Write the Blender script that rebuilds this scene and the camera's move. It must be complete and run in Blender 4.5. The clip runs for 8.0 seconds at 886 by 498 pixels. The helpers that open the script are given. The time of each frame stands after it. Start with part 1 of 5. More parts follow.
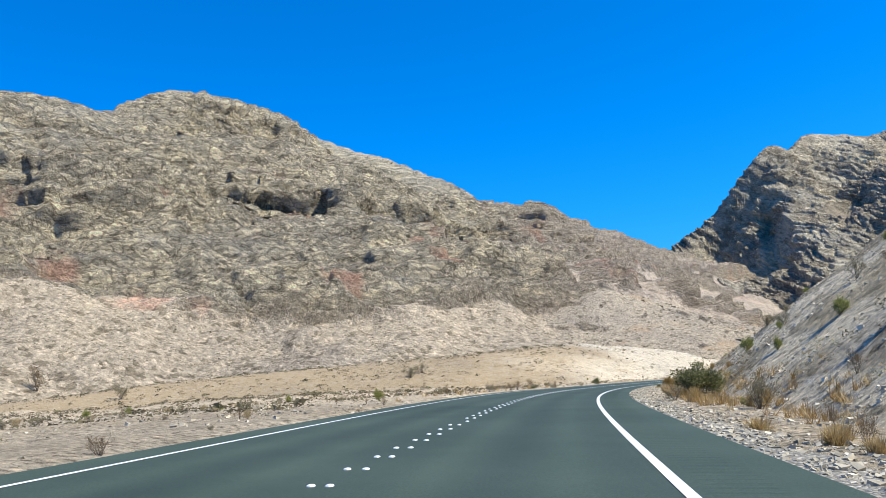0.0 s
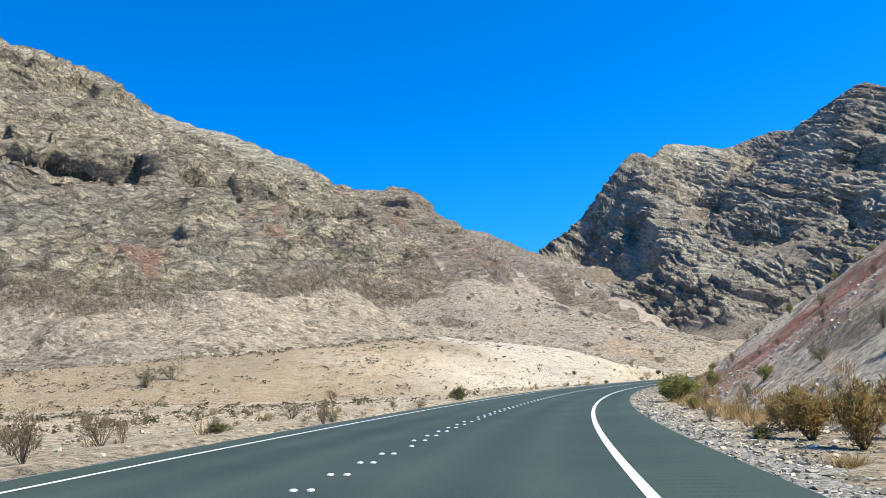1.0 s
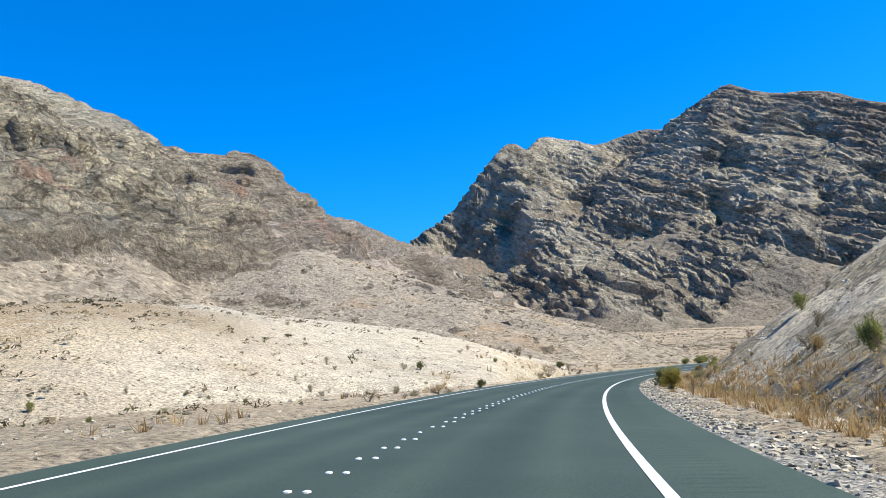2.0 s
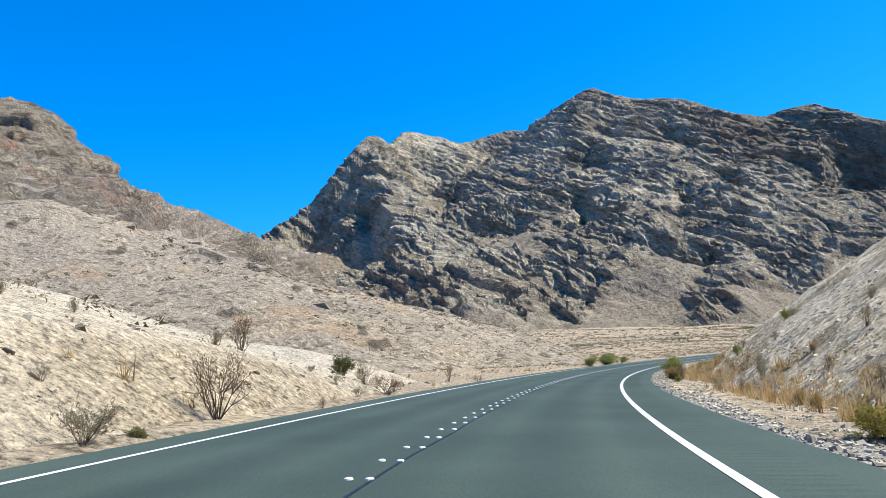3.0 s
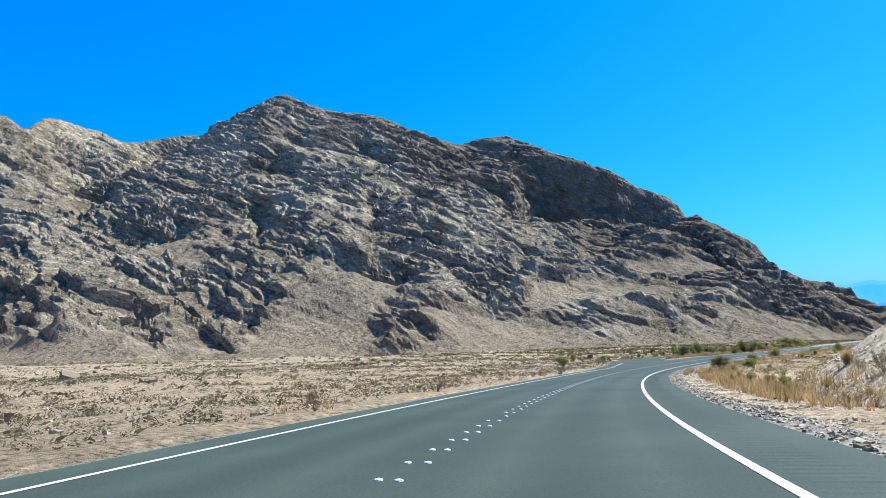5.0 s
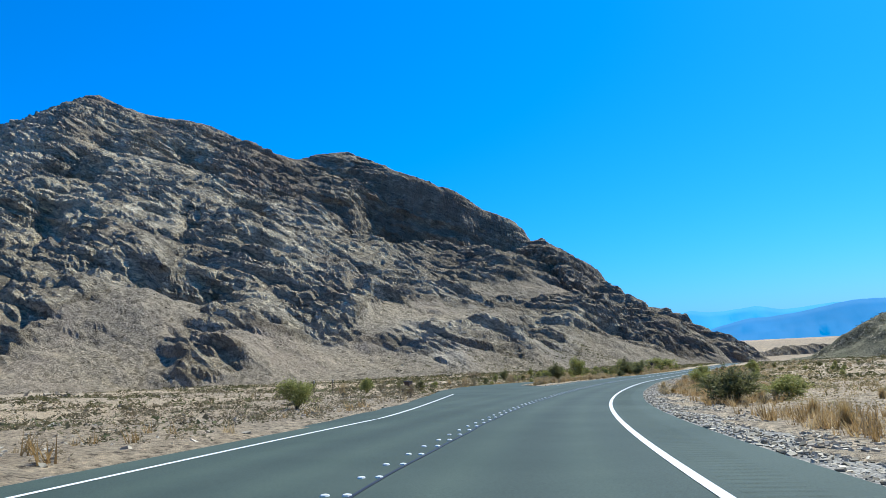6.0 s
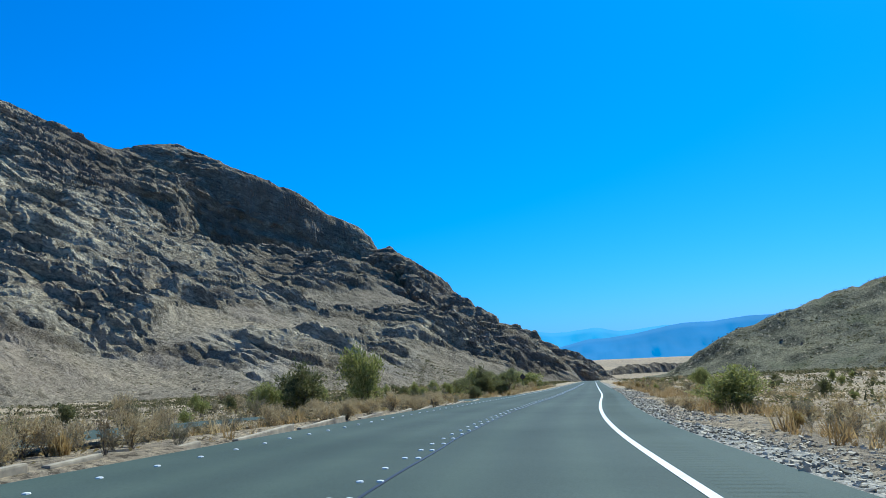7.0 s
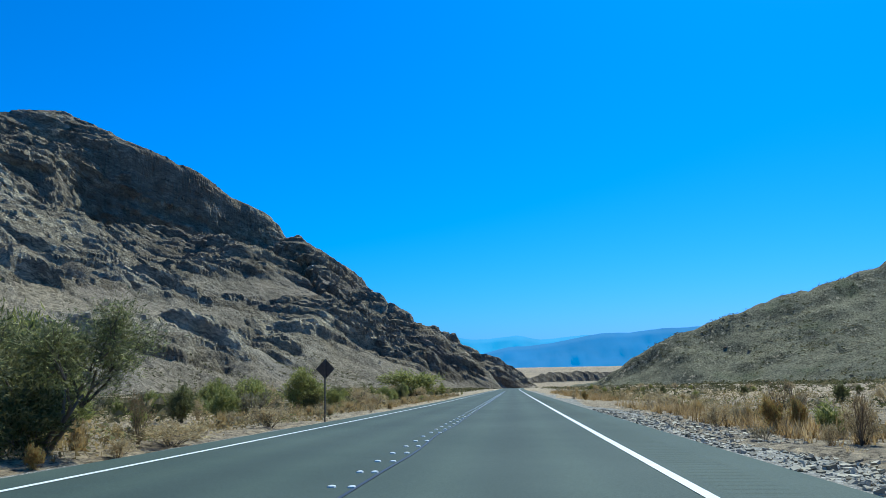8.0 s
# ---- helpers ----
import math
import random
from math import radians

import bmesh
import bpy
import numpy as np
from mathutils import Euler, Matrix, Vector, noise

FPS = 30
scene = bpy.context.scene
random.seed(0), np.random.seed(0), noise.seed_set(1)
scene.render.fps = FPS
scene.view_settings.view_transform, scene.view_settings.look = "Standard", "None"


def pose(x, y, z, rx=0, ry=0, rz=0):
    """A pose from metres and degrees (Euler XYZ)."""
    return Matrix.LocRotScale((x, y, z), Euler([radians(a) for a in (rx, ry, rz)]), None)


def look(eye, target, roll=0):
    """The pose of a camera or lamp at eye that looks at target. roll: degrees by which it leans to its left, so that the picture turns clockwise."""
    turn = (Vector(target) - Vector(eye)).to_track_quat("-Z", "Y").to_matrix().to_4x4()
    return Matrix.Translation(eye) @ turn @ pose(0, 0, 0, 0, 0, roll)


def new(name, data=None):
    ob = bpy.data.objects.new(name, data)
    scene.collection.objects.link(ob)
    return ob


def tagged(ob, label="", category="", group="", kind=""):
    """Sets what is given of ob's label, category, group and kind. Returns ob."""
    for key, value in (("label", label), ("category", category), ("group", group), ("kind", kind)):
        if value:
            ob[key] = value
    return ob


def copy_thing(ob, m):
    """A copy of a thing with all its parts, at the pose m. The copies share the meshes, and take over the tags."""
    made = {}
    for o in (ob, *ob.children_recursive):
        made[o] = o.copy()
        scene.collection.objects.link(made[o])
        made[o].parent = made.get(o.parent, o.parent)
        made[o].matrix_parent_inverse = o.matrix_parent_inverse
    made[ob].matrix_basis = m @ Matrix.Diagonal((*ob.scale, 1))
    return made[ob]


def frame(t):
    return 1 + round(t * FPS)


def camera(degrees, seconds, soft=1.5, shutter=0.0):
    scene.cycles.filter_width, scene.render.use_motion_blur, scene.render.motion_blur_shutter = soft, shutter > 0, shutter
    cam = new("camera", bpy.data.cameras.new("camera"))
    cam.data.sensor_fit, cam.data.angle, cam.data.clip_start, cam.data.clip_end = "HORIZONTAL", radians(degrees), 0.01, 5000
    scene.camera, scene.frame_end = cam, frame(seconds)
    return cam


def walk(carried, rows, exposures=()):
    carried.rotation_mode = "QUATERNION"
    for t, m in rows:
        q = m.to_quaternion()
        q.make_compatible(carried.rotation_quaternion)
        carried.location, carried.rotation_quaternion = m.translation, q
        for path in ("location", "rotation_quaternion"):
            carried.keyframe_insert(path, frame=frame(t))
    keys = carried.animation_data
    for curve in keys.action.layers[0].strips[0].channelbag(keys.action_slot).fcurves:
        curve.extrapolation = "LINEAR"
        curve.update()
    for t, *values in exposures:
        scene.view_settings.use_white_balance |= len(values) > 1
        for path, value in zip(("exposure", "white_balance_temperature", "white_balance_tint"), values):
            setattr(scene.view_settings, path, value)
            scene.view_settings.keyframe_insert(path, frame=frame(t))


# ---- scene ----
cam = camera(60.4, 8.0, soft=0.6)
PATH = [
    (0.0, 0.0, 0.0, 0.25, 5.5, 4.9, -0.0),
    (0.5, 2.46, 16.49, -1.11, 5.58, 4.72, -5.02),
    (1.0, 6.37, 32.51, -2.54, 5.17, 4.52, -9.9),
    (1.5, 11.74, 48.31, -4.03, 4.65, 4.34, -14.65),
    (2.0, 18.52, 63.88, -5.6, 4.22, 4.15, -19.39),
    (2.5, 26.7, 79.11, -7.21, 3.96, 3.87, -24.33),
    (3.0, 36.45, 93.93, -8.86, 3.87, 3.54, -29.64),
    (3.5, 48.17, 108.31, -10.54, 3.86, 3.32, -35.24),
    (4.0, 61.44, 121.87, -12.18, 4.3, 3.0, -40.68),
    (4.5, 76.17, 134.44, -13.77, 4.65, 2.66, -46.51),
    (5.0, 92.45, 145.1, -15.24, 5.44, 2.73, -52.33),
    (5.5, 109.92, 153.81, -16.55, 6.45, 3.05, -58.05),
    (6.0, 128.07, 160.86, -17.69, 7.2, 3.19, -63.75),
    (6.5, 146.63, 166.41, -18.66, 7.54, 2.94, -69.46),
    (7.0, 165.84, 170.23, -19.54, 8.01, 2.78, -74.93),
    (7.5, 184.54, 172.5, -20.33, 8.6, 1.87, -79.06),
    (8.0, 203.61, 173.63, -21.1, 8.18, 1.23, -80.77),
]
walk(cam, [(t, pose(x, y, z, 90 + pitch, roll, yaw)) for t, x, y, z, pitch, roll, yaw in PATH],
     [(0, -0.13, 6250, 4), (1.0, -0.13, 6250, 4), (2.5, -0.05, 6230, 4), (3.5, 0.05, 6210, 4), (4.7, 0.08, 6200, 3), (5.8, -0.12, 6100, 1), (6.5, -0.28, 5850, -4), (8, -0.50, 5700, -8)])

# ---- world and light ----
SUN_AZ, SUN_EL = (0.94, -0.34), 51.0
world = bpy.data.worlds.new("world")
scene.world = world
world.use_nodes = True
wn, wl = world.node_tree.nodes, world.node_tree.links
sky = wn.new("ShaderNodeTexSky")
sky.sky_type, sky.sun_disc = "NISHITA", False
sky.sun_elevation = radians(SUN_EL)
sky.sun_rotation = math.atan2(SUN_AZ[0], SUN_AZ[1])
sky.altitude, sky.air_density, sky.dust_density, sky.ozone_density = 600, 1.0, 1.2, 1.0
# a deep, saturated desert sky: each colour of the sky's light on its own curve
split, join = wn.new("ShaderNodeSeparateColor"), wn.new("ShaderNodeCombineColor")
wl.new(sky.outputs[0], split.inputs[0])
for k, (power, gain) in enumerate(((2.2, 0.017), (0.88, 0.77), (0.95, 1.66))):
    p, g = wn.new("ShaderNodeMath"), wn.new("ShaderNodeMath")
    p.operation, g.operation = "POWER", "MULTIPLY"
    p.inputs[1].default_value, g.inputs[1].default_value = power, gain
    wl.new(split.outputs[k], p.inputs[0])
    wl.new(p.outputs[0], g.inputs[0])
    wl.new(g.outputs[0], join.inputs[k])
wl.new(join.outputs[0], wn["Background"].inputs["Color"])
wn["Background"].inputs["Strength"].default_value = 0.15
sun = new("sun", bpy.data.lights.new("sun", "SUN"))
sun.data.energy, sun.data.angle, sun.data.color = 7.4, radians(0.5), (1.0, 0.92, 0.79)
ce = math.cos(radians(SUN_EL))
sun.matrix_world = look((SUN_AZ[0] * ce * 500, SUN_AZ[1] * ce * 500, math.sin(radians(SUN_EL)) * 500), (0, 0, 0))


# ---- materials ----
def shader(name):
    m = bpy.data.materials.new(name)
    m.use_nodes = True
    return m, m.node_tree.nodes, m.node_tree.links, m.node_tree.nodes["Principled BSDF"]


def noise_node(n, l, scale, detail=6, rough=0.6, coord=None, stretch=None):
    t = n.new("ShaderNodeTexNoise")
    t.inputs["Scale"].default_value, t.inputs["Detail"].default_value, t.inputs["Roughness"].default_value = scale, detail, rough
    if coord is None:
        coord = n.new("ShaderNodeNewGeometry").outputs["Position"]
    if stretch:
        mp = n.new("ShaderNodeMapping")
        mp.inputs["Scale"].default_value = stretch
        l.new(coord, mp.inputs["Vector"])
        coord = mp.outputs[0]
    l.new(coord, t.inputs["Vector"])
    return t


def ramp(n, l, source, stops):
    r = n.new("ShaderNodeValToRGB")
    e = r.color_ramp.elements
    while len(e) < len(stops):
        e.new(0.5)
    for k, (p, c) in enumerate(stops):
        e[k].position, e[k].color = p, (*c, 1) if len(c) == 3 else (c[0], c[0], c[0], 1)
    l.new(source, r.inputs[0])
    return r.outputs[0]


def mixed(n, l, a, b, fac, mode="MIX"):
    m = n.new("ShaderNodeMix")
    m.data_type, m.blend_type = "RGBA", mode
    for key, v in ((0, fac), (6, a), (7, b)):
        if isinstance(v, (int, float)):
            m.inputs[key].default_value = v
        elif isinstance(v, tuple):
            m.inputs[key].default_value = (*v, 1)
        else:
            l.new(v, m.inputs[key])
    return m.outputs[2]


def bump(n, l, bs, height, strength, distance):
    b = n.new("ShaderNodeBump")
    b.inputs["Strength"].default_value, b.inputs["Distance"].default_value = strength, distance
    l.new(height, b.inputs["Height"])
    l.new(b.outputs[0], bs.inputs["Normal"])
    return b


def math_node(n, l, op, a, b=0.0, c=0.0, clamp=False):
    m = n.new("ShaderNodeMath")
    m.operation, m.use_clamp = op, clamp
    for k, v in enumerate((a, b, c)):
        if isinstance(v, (int, float)):
            m.inputs[k].default_value = v
        else:
            l.new(v, m.inputs[k])
    return m.outputs[0]


def earth(name, soil, rock, tint, grain=1.0, relief=0.6, contrast=1.0, dip=(0, 0), light=(0.5, 0.42, 0.3), swell=2.5, drawn=1.0):
    """Desert land: soil between loose stones, bedded bare rock where the mesh says so (rocky), stained where it says so (tint). grain: features per metre."""
    m, n, l, bs = shader(name)
    pos = n.new("ShaderNodeNewGeometry").outputs["Position"]
    at, at2 = n.new("ShaderNodeAttribute"), n.new("ShaderNodeAttribute")
    at.attribute_name, at2.attribute_name = "rocky", "tint"
    big = noise_node(n, l, 0.03, 5, 0.6, pos)
    mid = noise_node(n, l, 0.22 * grain, 9, 0.68, pos)
    fine = noise_node(n, l, 1.5 * grain, 7, 0.78, pos)
    # beds of rock: noise drawn out along the dipping layers
    level = n.new("ShaderNodeVectorMath")
    level.operation = "DOT_PRODUCT"
    l.new(pos, level.inputs[0])
    level.inputs[1].default_value = (dip[0], dip[1], 1.0)
    xyz, put = n.new("ShaderNodeSeparateXYZ"), n.new("ShaderNodeCombineXYZ")
    l.new(pos, xyz.inputs[0])
    l.new(math_node(n, l, "MULTIPLY", xyz.outputs[0], drawn), put.inputs[0])
    l.new(math_node(n, l, "MULTIPLY", xyz.outputs[1], drawn), put.inputs[1])
    l.new(level.outputs["Value"], put.inputs[2])
    strata = noise_node(n, l, 0.42 * grain, 8, 0.72, put.outputs[0])
    s = ramp(n, l, mid.outputs[0], [(0.35, [c * 0.70 for c in soil]), (0.5, soil), (0.66, [min(1, c * 1.22) for c in soil])])
    dark = [c * 0.3 for c in rock]
    # the darkest beds carry the shade of clefts in the rock colour
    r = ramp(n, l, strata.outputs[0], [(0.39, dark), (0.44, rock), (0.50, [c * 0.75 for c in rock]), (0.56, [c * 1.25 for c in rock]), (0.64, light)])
    c = mixed(n, l, s, r, math_node(n, l, "MULTIPLY_ADD", fine.outputs[0], 1.2, math_node(n, l, "SUBTRACT", at.outputs["Fac"], 0.6), True))
    stain_or_shade = math_node(n, l, "MULTIPLY", at2.outputs["Fac"], ramp(n, l, mid.outputs[0], [(0.36, (0.2,) * 3), (0.56, (1.0,) * 3)]), clamp=True)
    c = mixed(n, l, c, tint, stain_or_shade)
    tone = ramp(n, l, big.outputs[0], [(0.35, (0.84, 0.85, 0.88)), (0.65, (1.14, 1.10, 1.04))])
    c = mixed(n, l, c, tone, 1.0, "MULTIPLY")
    k = 0.30 / contrast
    peb = ramp(n, l, fine.outputs[0], [(0.42, (k, k * 0.97, k * 0.93)), (0.47, (0.84, 0.84, 0.84)), (0.54, (1.06, 1.06, 1.05)), (0.61, (1.6, 1.57, 1.5))])
    c = mixed(n, l, c, peb, 0.9, "MULTIPLY")
    l.new(c, bs.inputs["Base Color"])
    bs.inputs["Roughness"].default_value = 0.95
    bs.inputs["Specular IOR Level"].default_value = 0.1
    h = math_node(n, l, "MULTIPLY_ADD", mid.outputs[0], swell, math_node(n, l, "MULTIPLY", fine.outputs[0], 1.4))
    h = math_node(n, l, "MULTIPLY_ADD", math_node(n, l, "MULTIPLY", strata.outputs[0], at.outputs["Fac"]), 2.6, h)
    bump(n, l, bs, h, 1.0, relief)
    return m


def cells(n, l, pos, scale, feature="F1"):
    v = n.new("ShaderNodeTexVoronoi")
    v.feature = feature
    v.inputs["Scale"].default_value = scale
    l.new(pos, v.inputs["Vector"])
    return v


def crag(name, scree, rock, tint, pale, brown, dip, stretch=0.35, relief=0.8, grain=1.0):
    """A mountain's skin: jointed, bedded rock where the mesh is bare (rocky), scree with loose blocks elsewhere, tinted
    where it says so (tint: stains, and painted shade on the grey mountain), made paler or browner by a third attribute
    (-1 to 1).
    """
    m, n, l, bs = shader(name)
    pos = n.new("ShaderNodeNewGeometry").outputs["Position"]
    at, at2, at3 = (n.new("ShaderNodeAttribute") for _ in range(3))
    at.attribute_name, at2.attribute_name, at3.attribute_name = "rocky", "tint", "tone_shift"
    scaled = n.new("ShaderNodeVectorMath")
    scaled.operation = "SCALE"
    l.new(pos, scaled.inputs[0])
    scaled.inputs["Scale"].default_value = grain
    pos = scaled.outputs[0]
    # places bent by noise, and drawn out along the beds
    bend = noise_node(n, l, 0.16, 6, 0.65, pos)
    shift = n.new("ShaderNodeVectorMath")
    shift.operation = "MULTIPLY_ADD"
    l.new(bend.outputs["Color"], shift.inputs[0])
    shift.inputs[1].default_value = (5.0, 5.0, 5.0)
    l.new(pos, shift.inputs[2])
    level = n.new("ShaderNodeVectorMath")
    level.operation = "DOT_PRODUCT"
    l.new(shift.outputs[0], level.inputs[0])
    level.inputs[1].default_value = (dip[0], dip[1], 1.0)
    xyz, put = n.new("ShaderNodeSeparateXYZ"), n.new("ShaderNodeCombineXYZ")
    l.new(shift.outputs[0], xyz.inputs[0])
    l.new(math_node(n, l, "MULTIPLY", xyz.outputs[0], stretch), put.inputs[0])
    l.new(math_node(n, l, "MULTIPLY", xyz.outputs[1], stretch), put.inputs[1])
    l.new(level.outputs["Value"], put.inputs[2])
    beds = noise_node(n, l, 0.5, 9, 0.7, put.outputs[0])
    blocks_big, blocks_small = cells(n, l, put.outputs[0], 0.42), cells(n, l, put.outputs[0], 1.25)
    joints = cells(n, l, put.outputs[0], 0.55, "DISTANCE_TO_EDGE")
    rubble, pebbles = cells(n, l, shift.outputs[0], 0.8), cells(n, l, pos, 2.1)
    big, fine = noise_node(n, l, 0.025, 5, 0.6, pos), noise_node(n, l, 1.1, 8, 0.75, pos)
    # cleft shade is painted into the darkest beds
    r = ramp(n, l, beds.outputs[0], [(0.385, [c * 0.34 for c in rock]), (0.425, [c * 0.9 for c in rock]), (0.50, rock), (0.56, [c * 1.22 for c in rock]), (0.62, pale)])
    for block, low, high in ((blocks_big, 0.76, 1.22), (blocks_small, 0.58, 1.36)):
        g = n.new("ShaderNodeSeparateColor")
        l.new(block.outputs["Color"], g.inputs[0])
        r = mixed(n, l, r, ramp(n, l, g.outputs[0], [(0.0, (low,) * 3), (1.0, (high, high * 0.99, high * 0.96))]), 1.0, "MULTIPLY")
    # crevice shade put into the colour along the joints
    crack_shade = ramp(n, l, math_node(n, l, "ADD", joints.outputs["Distance"], math_node(n, l, "MULTIPLY", math_node(n, l, "SUBTRACT", fine.outputs[0], 0.5), 0.25)), [(0.0, (0.24, 0.23, 0.23)), (0.09, (1.0, 1.0, 1.0))])
    r = mixed(n, l, r, crack_shade, 0.8, "MULTIPLY")
    g1, g2 = n.new("ShaderNodeSeparateColor"), n.new("ShaderNodeSeparateColor")
    l.new(rubble.outputs["Color"], g1.inputs[0])
    l.new(pebbles.outputs["Color"], g2.inputs[0])
    c = ramp(n, l, fine.outputs[0], [(0.36, [k * 0.66 for k in scree]), (0.5, scree), (0.62, [min(1, k * 1.3) for k in scree])])
    loose = ramp(n, l, g1.outputs[0], [(0.0, (0.42, 0.41, 0.38)), (0.12, (0.5, 0.49, 0.46)), (0.17, (0.92, 0.92, 0.92)), (0.85, (1.05, 1.05, 1.05)), (1.0, (1.3, 1.28, 1.24))])
    c = mixed(n, l, c, loose, 0.8, "MULTIPLY")
    small = ramp(n, l, g2.outputs[0], [(0.0, (0.45, 0.45, 0.44)), (0.15, (0.8, 0.8, 0.8)), (0.8, (1.08, 1.08, 1.08)), (1.0, (1.45, 1.43, 1.4))])
    c = mixed(n, l, c, small, 0.75, "MULTIPLY")
    share = math_node(n, l, "MULTIPLY_ADD", fine.outputs[0], 1.6, math_node(n, l, "MULTIPLY_ADD", at.outputs["Fac"], 1.6, -1.6), True)
    c = mixed(n, l, c, r, share)
    for sign, tone in ((1.0, pale), (-1.0, brown)):
        c = mixed(n, l, c, mixed(n, l, tone, ramp(n, l, beds.outputs[0], [(0.36, (0.45,) * 3), (0.45, (0.9,) * 3), (0.6, (1.25,) * 3)]), 1.0, "MULTIPLY"), math_node(n, l, "MULTIPLY", at3.outputs["Fac"], 0.8 * sign, clamp=True))
    stain_or_shade = math_node(n, l, "MULTIPLY", at2.outputs["Fac"], ramp(n, l, bend.outputs[0], [(0.38, (0.15,) * 3), (0.58, (1.0,) * 3)]), clamp=True)
    c = mixed(n, l, c, mixed(n, l, tint, ramp(n, l, fine.outputs[0], [(0.35, (0.6,) * 3), (0.65, (1.35,) * 3)]), 1.0, "MULTIPLY"), stain_or_shade)
    c = mixed(n, l, c, ramp(n, l, big.outputs[0], [(0.35, (0.86, 0.86, 0.88)), (0.65, (1.12, 1.10, 1.05))]), 1.0, "MULTIPLY")
    l.new(c, bs.inputs["Base Color"])
    bs.inputs["Roughness"].default_value = 0.95
    bs.inputs["Specular IOR Level"].default_value = 0.1
    h = math_node(n, l, "MULTIPLY_ADD", beds.outputs[0], 3.0, math_node(n, l, "MULTIPLY", blocks_big.outputs["Distance"], 1.1))
    h = math_node(n, l, "MULTIPLY_ADD", blocks_small.outputs["Distance"], 0.45, h)
    h = math_node(n, l, "MULTIPLY_ADD", ramp(n, l, joints.outputs["Distance"], [(0.0, (0.0,) * 3), (0.12, (1.0,) * 3)]), 0.5, h)
    low = math_node(n, l, "MULTIPLY_ADD", rubble.outputs["Distance"], -0.35, math_node(n, l, "MULTIPLY", pebbles.outputs["Distance"], -0.2))
    h = math_node(n, l, "MULTIPLY_ADD", math_node(n, l, "SUBTRACT", h, low), share, low)
    h = math_node(n, l, "MULTIPLY_ADD", fine.outputs[0], 0.9, h)
    bump(n, l, bs, h, 1.0, relief / grain)
    return m


DIP_A, DIP_B = (0.08, 0.05), (0.33, -0.30)
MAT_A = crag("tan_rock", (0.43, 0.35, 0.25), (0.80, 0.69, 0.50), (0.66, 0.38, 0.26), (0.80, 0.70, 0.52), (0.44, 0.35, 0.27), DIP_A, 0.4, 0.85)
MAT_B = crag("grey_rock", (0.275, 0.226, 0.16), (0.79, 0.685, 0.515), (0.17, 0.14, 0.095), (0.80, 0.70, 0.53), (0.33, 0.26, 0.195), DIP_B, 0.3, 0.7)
MAT_SOIL = earth("desert_soil", (0.60, 0.49, 0.345), (0.48, 0.38, 0.25), (0.36, 0.28, 0.185), 5.0, 0.08, 1.2, swell=1.2)
MAT_WHITE = earth("pale_earth", (0.585, 0.50, 0.375), (0.50, 0.415, 0.29), (0.37, 0.28, 0.17), 7.0, 0.05, 1.2, swell=1.0)
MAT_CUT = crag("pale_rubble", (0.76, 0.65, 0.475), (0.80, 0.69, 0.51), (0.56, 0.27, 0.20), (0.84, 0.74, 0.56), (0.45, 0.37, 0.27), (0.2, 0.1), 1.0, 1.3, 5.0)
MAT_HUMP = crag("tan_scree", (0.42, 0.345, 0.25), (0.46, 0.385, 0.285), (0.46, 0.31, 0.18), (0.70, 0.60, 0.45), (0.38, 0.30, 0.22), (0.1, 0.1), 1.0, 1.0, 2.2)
MAT_HILL = earth("olive_slope", (0.225, 0.21, 0.14), (0.15, 0.145, 0.10), (0.13, 0.14, 0.075), 1.4, 0.4, 1.2)


def plain(name, colour, rough=0.8, vary=0.15, scale=20.0):
    m, n, l, bs = shader(name)
    t = noise_node(n, l, scale)
    l.new(ramp(n, l, t.outputs[0], [(0.3, [c * (1 - vary) for c in colour]), (0.7, [min(1, c * (1 + vary)) for c in colour])]), bs.inputs["Base Color"])
    bs.inputs["Roughness"].default_value = rough
    return m


def asphalt():
    m, n, l, bs = shader("asphalt")
    big, fine = noise_node(n, l, 0.35, 5), noise_node(n, l, 60.0, 3, 0.8)
    c = ramp(n, l, big.outputs[0], [(0.3, (0.037, 0.056, 0.042)), (0.7, (0.059, 0.081, 0.062))])
    worn = n.new("ShaderNodeAttribute")
    worn.attribute_name = "worn"
    c = mixed(n, l, c, ramp(n, l, worn.outputs["Fac"], [(0.0, (0.80, 0.81, 0.82)), (0.5, (1.0, 1.0, 1.0)), (1.0, (1.28, 1.25, 1.2))]), 1.0, "MULTIPLY")
    g = ramp(n, l, fine.outputs[0], [(0.3, (0.7, 0.7, 0.7)), (0.7, (1.25, 1.25, 1.25))])
    l.new(mixed(n, l, c, g, 1.0, "MULTIPLY"), bs.inputs["Base Color"])
    bs.inputs["Roughness"].default_value = 0.8
    bs.inputs["Specular IOR Level"].default_value = 0.25
    bump(n, l, bs, fine.outputs[0], 0.5, 0.004)
    return m


